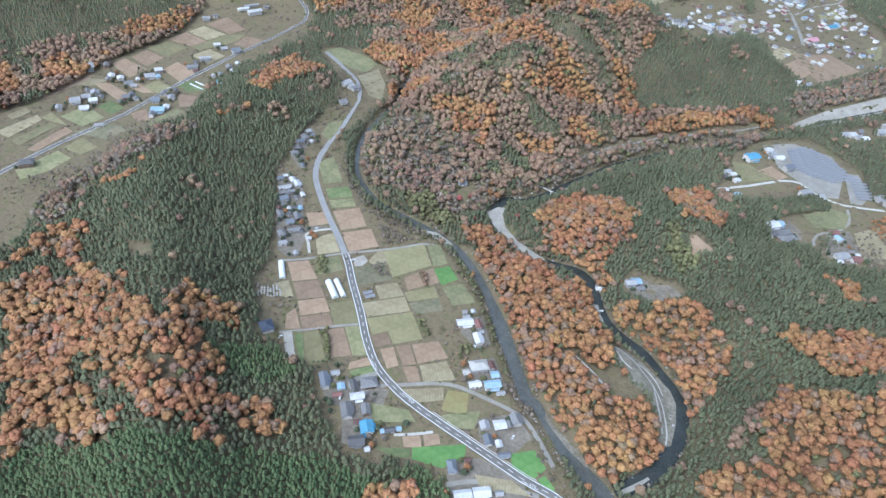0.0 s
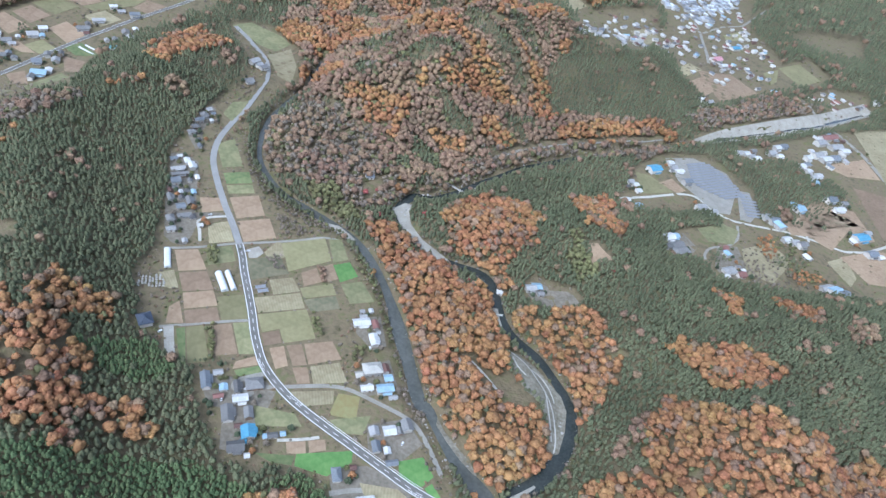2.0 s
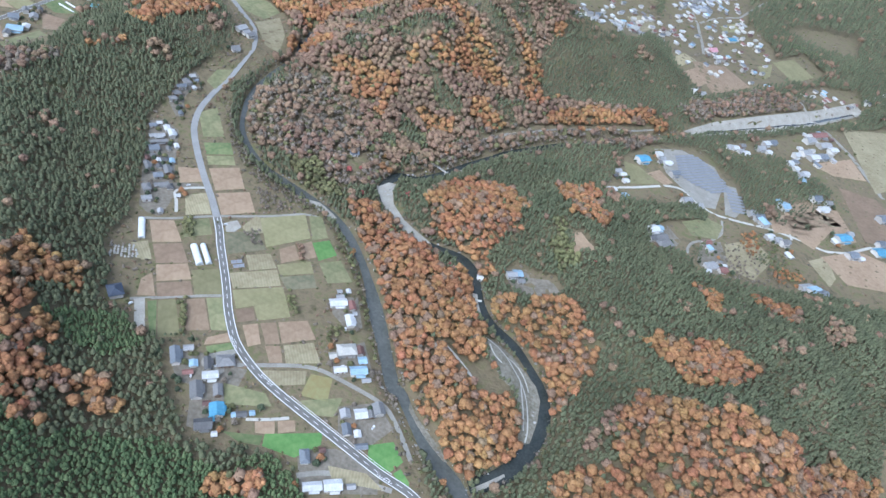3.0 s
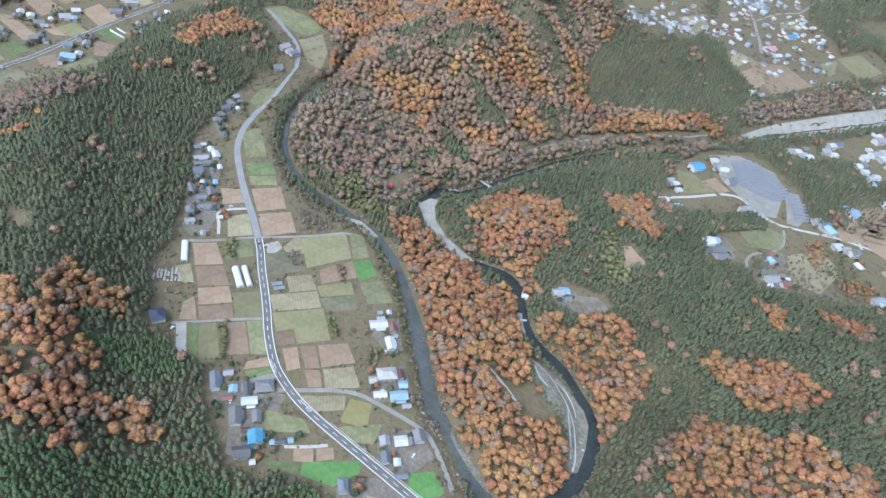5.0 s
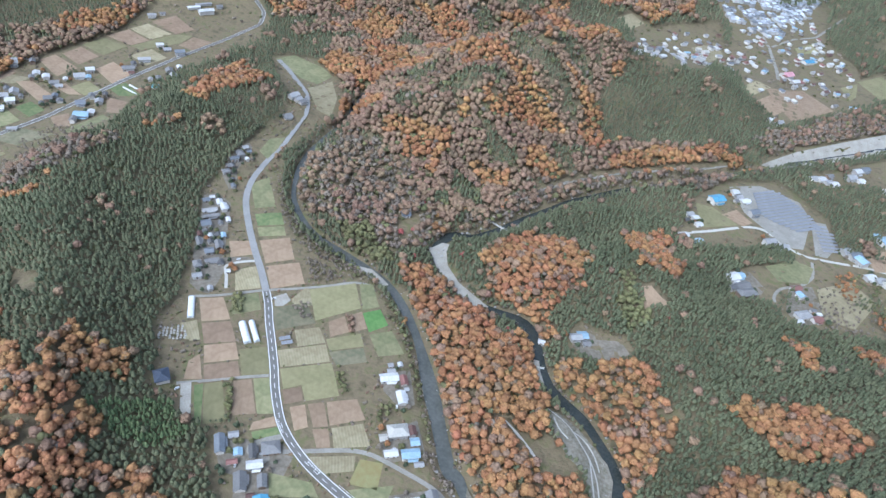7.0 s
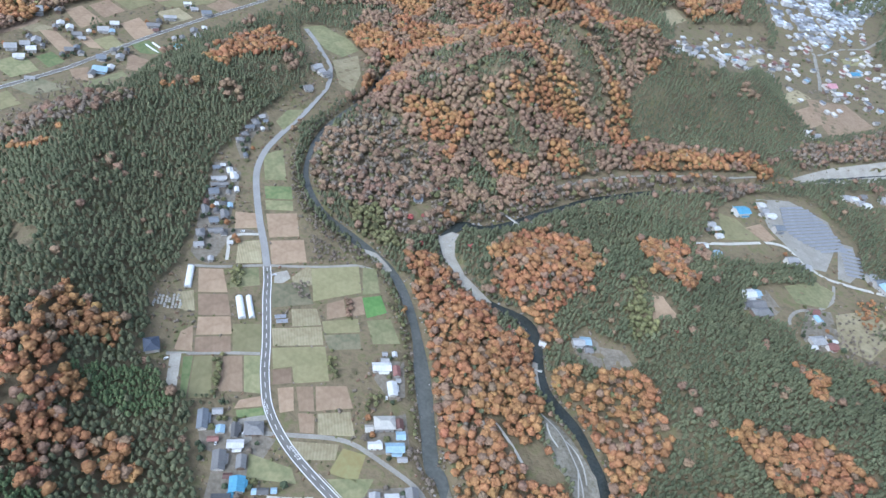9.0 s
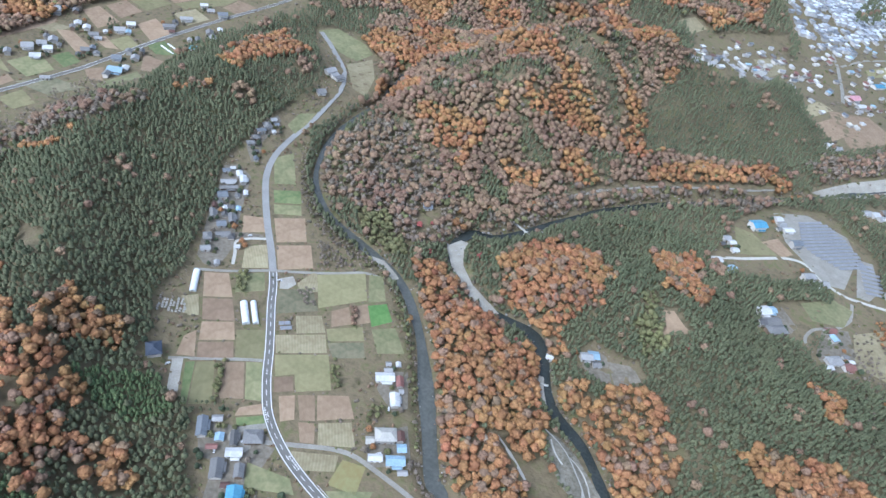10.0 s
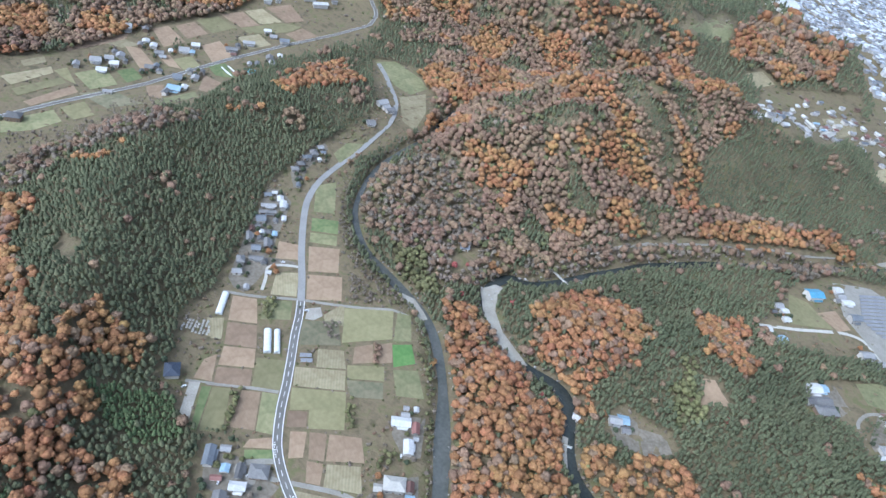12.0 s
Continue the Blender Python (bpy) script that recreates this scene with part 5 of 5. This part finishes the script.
# ---------------------------------------------------------------- scattered hamlets, and the town beyond the hills
def spread(poly, gap, count, seed):
    r = random.Random(seed)
    xs, ys = [p[0] for p in poly], [p[1] for p in poly]
    out = []
    for _ in range(6000):
        p = (r.uniform(min(xs), max(xs)), r.uniform(min(ys), max(ys)))
        if len(out) >= count:
            break
        if inside(p[0], p[1], poly) and all((p[0] - q[0]) ** 2 + (p[1] - q[1]) ** 2 > gap * gap for q in out) and all((p[0] - h[0]) ** 2 + (p[1] - h[1]) ** 2 > (gap * 0.8) ** 2 for h in HOUSES):
            out.append(p)
    return [p for p in out if all(float(off_line(p[0], p[1], line[::3])[0]) > half + 6 for line, half in ROADS)]


def hamlet(turn, count, seed, *poly):
    r = random.Random(seed)
    for x, y in spread(list(poly), 14, count, seed):
        house(round(x), round(y), turn + r.choice((0, 90)) + r.uniform(-12, 12), r.uniform(8, 14), r.uniform(5.5, 9), r.choice(("white", "pale", "pale", "grey", "slate", "white", "sky", "grey", "cream", "red", "brown")), r.choice(("gable", "gable", "hip")))


hamlet(38, 115, 1, (499, 1541), (444, 1222), (500, 1180), (600, 1215), (680, 1245), (731, 1452), (719, 1603), (773, 1858))
hamlet(30, 22, 2, (342, 1403), (301, 1118), (358, 1182), (441, 1370), (459, 1509))
hamlet(38, 10, 3, (733, 1242), (799, 1307), (900, 1334), (891, 1291))
hamlet(25, 40, 4, (247, 1340), (290, 1150), (413, 1289), (459, 1221), (483, 1348), (434, 1480), (370, 1480), (319, 1389))
hamlet(30, 14, 6, (700, 1085), (779, 1111), (712, 978), (606, 893), (630, 975))
hamlet(40, 12, 7, (760, 1235), (1063, 1473), (1013, 1373), (800, 1235))
house(318, 2104, 60, 95, 60, "white", "gable", 9)


def town(poly, gap, turn):
    """Closely packed roofs of a distant town."""
    r = np.random.default_rng(3)
    co, si = math.cos(radians(turn)), math.sin(radians(turn))
    vw, fw, vr, fr = [], [], [], []
    for a in np.arange(-900, 1800, gap):
        for b in np.arange(800, 3600, gap * 0.8):
            x, y = a * co - b * si + 900 + r.uniform(-3, 3), a * si + b * co + r.uniform(-3, 3)
            if not inside(x, y, poly) or r.uniform() < 0.12 or int(a / gap) % 6 == 0 or int(b / gap / 0.8) % 7 == 0:
                continue
            L, D, h = r.uniform(9, 15), r.uniform(7, 10), r.uniform(4, 7)
            if r.uniform() < 0.05:
                L, D, h = L * 1.6, D * 1.5, h * 1.5
            q = turn + r.choice((0, 90))
            c, s, z = math.cos(radians(q)), math.sin(radians(q)), float(ground_z(x, y))
            at = lambda u, v, w: (x + u * c - v * s, y + u * s + v * c, z + w)
            n = len(vw)
            vw += [at(i * L / 2, j * D / 2, k) for k in (-1, h) for i, j in ((-1, -1), (1, -1), (1, 1), (-1, 1))]
            fw += [(n + i, n + (i + 1) % 4, n + 4 + (i + 1) % 4, n + 4 + i) for i in range(4)]
            n = len(vr)
            e, rise = 0.6, D * 0.22
            vr += [at(i * (L / 2 + e), j * (D / 2 + e), h - 0.1) for i, j in ((-1, -1), (1, -1), (1, 1), (-1, 1))] + [at(-L / 2 - e, 0, h + rise), at(L / 2 + e, 0, h + rise)]
            fr += [(n, n + 1, n + 5, n + 4), (n + 2, n + 3, n + 4, n + 5), (n + 1, n + 2, n + 5), (n + 3, n, n + 4), (n + 3, n + 2, n + 1, n)]
    base = tagged(new("town", mesh_of("town", vw, fw, M["town_wall"])), "distant town of closely packed pale houses", "town", kind="stuff")
    roofs = tagged(new("town_roofs", mesh_of("town_roofs", vr, fr, M["town_roof"])), "grey and white roofs of the distant town", "roofs", kind="stuff")
    return base, roofs


town([(345, 2260), (372, 2040), (400, 1850), (462, 1765), (490, 1590), (600, 1560), (1000, 2300), (1000, 3300), (500, 2900)], 15, 25)

# ---------------------------------------------------------------- greenhouses
def tunnel(x, y, turn, L, W, H, name="greenhouse", label="long white plastic-film tunnel greenhouse"):
    base = tagged(new(name), label, "greenhouse", "greenhouses")
    base.matrix_world = pose(x, y, float(ground_z(x, y)) + 0.2, 0, 0, turn)
    n, arc = max(3, int(L / 3)), 9
    bm = bmesh.new()
    rows = [[bm.verts.new((-L / 2 + L * i / n, -W / 2 * math.cos(math.pi * j / arc), H * math.sin(math.pi * j / arc) ** 0.8)) for j in range(arc + 1)] for i in range(n + 1)]
    for a, b in zip(rows, rows[1:]):
        for j in range(arc):
            bm.faces.new((a[j], a[j + 1], b[j + 1], b[j]))
    for r in (rows[0], rows[-1]):
        bm.faces.new(r)
    cover = part("cover", bm, M["plastic_film"], base)
    for i in range(0, n + 1, 2):
        hoop = bmesh.new()
        pts = [(-L / 2 + L * i / n, -(W / 2 + 0.04) * math.cos(math.pi * j / arc), (H + 0.05) * math.sin(math.pi * j / arc) ** 0.8) for j in range(arc + 1)]
        a = [hoop.verts.new((p[0] - 0.09, p[1], p[2])) for p in pts]
        b = [hoop.verts.new((p[0] + 0.09, p[1], p[2] + 0.03)) for p in pts]
        for j in range(arc):
            hoop.faces.new((a[j], a[j + 1], b[j + 1], b[j]))
        part("hoop", hoop, M["steel"], cover)
    part("door", box((0.08, 1.6, 1.9), (L / 2 + 0.02, 0, 0)), M["steel"], base)
    return base


tunnel(-217, 405, -67, 26, 6, 2.6)
tunnel(-161.5, 392, -57, 25, 6.4, 3.6, label="white barrel-roofed greenhouse beside the road")
tunnel(-154.5, 396, -57, 25, 5.2, 3.2, label="narrow white barrel-roofed greenhouse beside the road")
for i in range(2):
    tunnel(-464 + 4 * i, 748 + 9 * i, -24, 32, 2.4, 1.1, "crop_tunnel", "low white plastic crop tunnel on a green field")

# ---------------------------------------------------------------- solar farm
def solar_rows(corner, turn, rows, lengths, gap):
    """Tilted tables of panels on posts, row behind row."""
    co, si = math.cos(radians(turn)), math.sin(radians(turn))
    for n in range(rows):
        L = lengths[n]
        x, y = corner[0] + gap * n * si + L[0] * co, corner[1] - gap * n * co + L[0] * si
        base = tagged(new("solar_array"), "row of tilted blue-grey solar panels on steel posts", "solar panels", "rows of the solar farm")
        base.matrix_world = pose(x, y, float(ground_z(x, y)) + 0.25, 0, 0, turn)
        k = max(1, int(L[1] / 5))
        for i in range(k):
            bm = box((4.8, 3.6, 0.08), (0, 0, 0), pose(i * 5 + 2.5, 0, 1.3, 14, 0, 0))
            part("panel", bm, M["panel"], base)
        for i in range(0, k + 1, 2):
            part("post", joined(box((0.14, 0.14, 1.0), (i * 5, -1.2, -0.2)), box((0.14, 0.14, 1.7), (i * 5, 1.2, -0.2))), M["steel"], base)


solar_rows((384, 830), 31, 15, [(4, 40), (0, 50), (-4, 56), (-8, 61), (-12, 66), (-16, 71), (-20, 76), (-22, 77), (-22, 76), (-20, 74), (-18, 71), (-14, 65), (-8, 56), (-4, 52), (0, 48)], 6.0)
solar_rows((455, 781), 10, 8, [(0, 22), (-1, 24), (-2, 25), (-4, 26), (-6, 26), (-8, 26), (-10, 25), (-11, 22)], 7.6)
solar_rows((-131, 394), 29, 2, [(0, 11), (1, 11)], 5.5)

# ---------------------------------------------------------------- footbridge and weir
def footbridge(a, b, z):
    mid, L = ((a[0] + b[0]) / 2, (a[1] + b[1]) / 2), math.dist(a, b) + 8
    base = tagged(new("footbridge"), "narrow pale concrete footbridge over the dark stream", "bridge")
    base.matrix_world = pose(*mid, z, 0, 0, math.degrees(math.atan2(b[1] - a[1], b[0] - a[0])))
    part("deck", box((L, 2.4, 0.5), (0, 0, 0)), M["concrete"], base)
    for s in (-1, 1):
        part("railing", joined(box((L, 0.1, 0.12), (0, s * 1.12, 1.4)), *[box((0.12, 0.1, 0.95), (-L / 2 + 0.5 + i * (L - 1) / 8, s * 1.12, 0.48)) for i in range(9)]), M["steel"], base)
        part("pier", box((0.9, 2.0, 5.6), (s * L * 0.28, 0, -5.5)), M["concrete"], base)


footbridge((35, 643), (52, 633), 0.4)
weir = tagged(new("weir"), "low concrete weir across the stream", "weir")
weir.matrix_world = pose(104, 436, -4.2, 0, 0, 10)
part("sill", box((11, 0.8, 1.2)), M["concrete"], weir)
part("apron", box((10, 1.2, 0.72), (0, -1.0, 0)), M["foam"], weir, "white water on the apron")

# ---------------------------------------------------------------- cemetery
stone = tagged(new("gravestone"), "grey granite gravestone on a stepped plinth", "gravestone", "graves at the wood's edge")
part("plinth", joined(box((1.9, 1.9, 0.4)), box((1.2, 1.2, 0.35), (0, 0, 0.4))), M["concrete"], stone)
part("pillar", box((0.7, 0.7, 1.3), (0, 0, 0.75)), M["rock"], stone)
first = True
r = random.Random(4)
for i in range(8):
    for j in range(6):
        x, y = -228 + i * 3.0 * 0.86 + j * 2.9 * -0.35 + r.uniform(-0.5, 0.5) + 4, 361 + i * 3.0 * 0.4 + j * 2.9 * 0.9 + r.uniform(-0.5, 0.5)
        if r.uniform(0, 1) < 0.25:
            continue
        m = pose(x, y, float(ground_z(x, y)) + 0.02, 0, 0, 27 + r.uniform(-6, 6))
        if first:
            stone.matrix_world, first = m, False
        else:
            copy_thing(stone, m)

# ---------------------------------------------------------------- guard rail along the road
q = smooth_line(MAIN_ROAD[:9], 4.0)[8:34]
rail = tagged(new("guard_rail"), "white steel guard rail beside the road", "guard rail")
side = np.gradient(q, axis=0)
side = np.stack([side[:, 1], -side[:, 0]], 1) / np.hypot(*side.T)[:, None]
edge = q + side * 4.6
v = [(*p, float(ground_z(*c)) + h) for h in (0.85, 1.2) for p, c in zip(edge, q)]
n = len(q)
beam = new("beam", mesh_of("beam", v + [(x + 0.12, y + 0.12, z) for x, y, z in v], [(i, i + 1, n + i + 1, n + i) for i in range(n - 1)] + [(2 * n + i, 2 * n + i + 1, 3 * n + i + 1, 3 * n + i) for i in range(n - 1)] + [(n + i, n + i + 1, 3 * n + i + 1, 3 * n + i) for i in range(n - 1)], M["paint"]))
beam.parent = rail
for p, c in zip(edge, q):
    part("post", box((0.12, 0.12, 1.3), (p[0], p[1], float(ground_z(*c)) - 0.2)), M["paint"], rail)

# ---------------------------------------------------------------- parked cars
def car(x, y, turn):
    base = tagged(new("car"), "small white car parked in a farmyard", "car", "parked cars")
    base.matrix_world = pose(x, y, float(ground_z(x, y)) + 0.28, 0, 0, turn)
    body = box((3.9, 1.6, 0.62), (0, 0, 0.3))
    bmesh.ops.bevel(body, geom=body.edges[:], offset=0.12, segments=2, affect="EDGES")
    part("body", body, M["car_paint"], base)
    cab = box((2.2, 1.45, 0.55), (-0.25, 0, 0.92))
    for vert in cab.verts:
        if vert.co.z > 1.2:
            vert.co.x = -0.25 + (vert.co.x + 0.25) * 0.72
            vert.co.y *= 0.86
    cabin = part("cabin", cab, M["glass"], base)
    part("car_roof", box((1.62, 1.27, 0.06), (-0.25, 0, 1.46)), M["car_paint"], cabin)
    for i in (-1.2, 1.2):
        for j in (-0.72, 0.72):
            w = bmesh.new()
            bmesh.ops.create_cone(w, cap_ends=True, segments=12, radius1=0.31, radius2=0.31, depth=0.22, matrix=pose(i, j, 0.31, 90, 0, 0))
            part("wheel", w, M["rubber"], base)


for c in ((-187, 318, 60), (-103, 282, 20), (-14, 352, 110), (-8, 312, 35), (28, 262, 70), (-118, 268, 100), (-153, 441, 30), (-205, 482, 40)):
    car(*c)

# ---------------------------------------------------------------- garden trees
def tree_kind(mat, tall, wide, lumps, label):
    """A tree with a tapered trunk, limbs and a crown of many clumps."""
    base = tagged(new("tree"), label, "tree", "garden trees")
    trunk = bmesh.new()
    bmesh.ops.create_cone(trunk, cap_ends=True, segments=7, radius1=0.035 * tall, radius2=0.012 * tall, depth=tall * 0.8, matrix=pose(0, 0, tall * 0.4 - 0.2))
    limbs = []
    for i in range(5):
        limb = bmesh.new()
        bmesh.ops.create_cone(limb, cap_ends=True, segments=5, radius1=0.014 * tall, radius2=0.004 * tall, depth=wide * 0.5, matrix=pose(0, 0, tall * (0.4 + 0.08 * i)) @ pose(0, 0, 0, 0, 0, 137 * i) @ pose(0, 0, 0, 0, 55, 0) @ pose(0, 0, wide * 0.22))
        limbs.append(limb)
    part("trunk", joined(trunk, *limbs), M["bark"], base)
    pieces = []
    for i in range(lumps):
        u, a = ((i + 0.5) / lumps) ** 0.5, i * 2.39996
        v, f = clump(wide * 0.17 * rng.uniform(0.7, 1.25), 0.4)
        pieces.append((v + (wide * 0.42 * u * math.cos(a), wide * 0.42 * u * math.sin(a), tall * (0.92 - 0.5 * u ** 2) + rng.uniform(-0.06, 0.06) * tall), f))
    v, f = gather(pieces)
    me = mesh_of("crown", v, f.tolist(), M[mat], True)
    for key in ("tint", "hue"):
        me.attributes.new(key, "FLOAT", "POINT").data.foreach_set("value", np.full(len(v), 0.5))
    crown = new("crown", me)
    crown.parent = base
    return base


TREES = [tree_kind("evergreen", 6, 5, 26, "round dark evergreen garden tree"), tree_kind("evergreen", 4.2, 4.2, 20, "low clipped evergreen garden tree"), tree_kind("orange", 6, 5.5, 22, "orange autumn tree in a garden"),
         tree_kind("bare", 6.5, 5, 20, "half-bare grey-brown garden tree"), tree_kind("crimson", 6.5, 6, 24, "crimson maple in autumn leaf"), tree_kind("shrub", 4.5, 4.6, 20, "yellow-green bushy garden tree")]


def free_spot(x, y, room):
    ok = float(ground_z(x, y)) > -1 and all(math.hypot(x - h[0], y - h[1]) > h[2] * 0.5 + room for h in HOUSES)
    return ok and all(float(off_line(x, y, line[::4])[0]) > half + room for line, half in ROADS)


r, used = random.Random(11), set()
spots_for_trees = [(-38, 545, 4), (-60, 578, 4), (-48, 588, 4), (12, 560, 4), (38, 492, 4), (70, 470, 4), (62, 483, 4), (-45, 640, 4), (228, 520, 4), (-187, 335, 4), (-196, 318, 2), (52, 235, 2), (98, 215, 2)]
for h in [h for h in HOUSES if h[1] < 900]:
    for _ in range(2):
        a, d = r.uniform(0, 6.28), h[2] * 0.5 + r.uniform(3, 7)
        spots_for_trees.append((h[0] + d * math.cos(a), h[1] + d * math.sin(a), r.choice((0, 0, 1, 1, 2, 3, 5, 5))))
for x, y, k in spots_for_trees:
    if free_spot(x, y, 1.6) and not any(inside(x, y, p) for p in FIELDS):
        m = pose(x, y, float(ground_z(x, y)), 0, 0, r.uniform(0, 360)) @ Matrix.Scale(r.uniform(0.75, 1.2), 4)
        if k in used:
            t = copy_thing(TREES[k], m)
            t.matrix_world = m
        else:
            TREES[k].matrix_world = m
            used.add(k)

# ---------------------------------------------------------------- bushes, weeds and boulders
def litter(kind, gap, y0, y1, size, label, chance=0.5):
    gx, gy = np.meshgrid(np.arange(-700, 1000, gap), np.arange(y0, y1, gap))
    x, y = (gx + rng.uniform(-0.5, 0.5, gx.shape) * gap).ravel(), (gy + rng.uniform(-0.5, 0.5, gx.shape) * gap).ravel()
    ok = np.zeros(len(x), bool)
    for poly in CLEARINGS[:-6]:
        ok |= inside(x, y, poly)
    ok &= (ripple(x, y, 21) + rng.uniform(-0.9, 0.9, len(x)) > 1 - 2 * chance)
    ok &= (x > -310 - 0.73 * y) & (x < 300 + 0.6 * y)
    ok &= ((x > -340) & (x < 190)) | (rng.uniform(0, 1, len(x)) < 0.3)
    x, y = x[ok], y[ok]
    ok = ground_z(x, y) > -2.2
    for poly in FIELDS + YARDS:
        ok &= ~inside(x, y, poly)
    for line, half in ROADS:
        ok &= off_line(x, y, line[::5])[0] > half + 1.0
    for hx, hy, s in HOUSES:
        ok &= np.hypot(x - hx, y - hy) > s * 0.55 + 1
    x, y = x[ok], y[ok]
    plant(kind + "_bushes", near_small[kind], np.stack([x, y, ground_z(x, y) - size * 4.5], 1), size, M[kind], label)


def bush():
    """A low bush of two or three clumps."""
    pieces = []
    for n in range(rng.integers(1, 4)):
        v, f = clump(rng.uniform(2.0, 4.0), 0.45)
        pieces.append((v * (1, 1, 0.8) + (rng.uniform(-3, 3), rng.uniform(-3, 3), 5 + rng.uniform(0, 2.5)), f))
    return gather(pieces)


near_small = {kind: [bush() for _ in range(9)] for kind in ("shrub", "bare", "brown")}
litter("shrub", 6.2, 180, 1000, 0.27, "low olive-green bushes and weeds between the fields", 0.55)
litter("bare", 6.5, 180, 1000, 0.32, "dry grey-brown bushes between the fields", 0.5)
litter("brown", 10.0, 180, 1000, 0.3, "withered brown bushes between the fields", 0.45)
litter("bare", 15.0, 1000, 1800, 0.75, "bare trees among the far houses", 0.45)
litter("shrub", 14.0, 1000, 1800, 0.7, "olive-green trees among the far houses", 0.5)
vs, fs, n = [], [], 0
for line, wide in ((RIVER_LINE, 7.5), (BEND_LINE, 6.5)):
    run = np.gradient(line, axis=0)
    flank = np.stack([-run[:, 1], run[:, 0]], 1) / np.hypot(*run.T)[:, None]
    for p, n_ in zip(line[20:], flank[20:]):
        for _ in range(2 + int(2 * abs(math.sin(p[1] / 31)))):
            x, y = p + n_ * wide * rng.choice((-1, 1)) * rng.uniform(0.95, 1.35) + rng.uniform(-2, 2, 2)
            v, f = clump(0.25 + rng.uniform(0.0, 1.0) ** 4 * 1.3, 0.35)
            vs.append(v * (1.2, 1, 0.6) + (x, y, max(float(ground_z(x, y)), -3.5)))
            fs.append(f + n)
            n += 12
tagged(new("boulders", mesh_of("boulders", np.concatenate(vs), np.concatenate(fs).tolist(), M["rock"])), "pale grey boulders along the river banks", "boulders", kind="stuff")
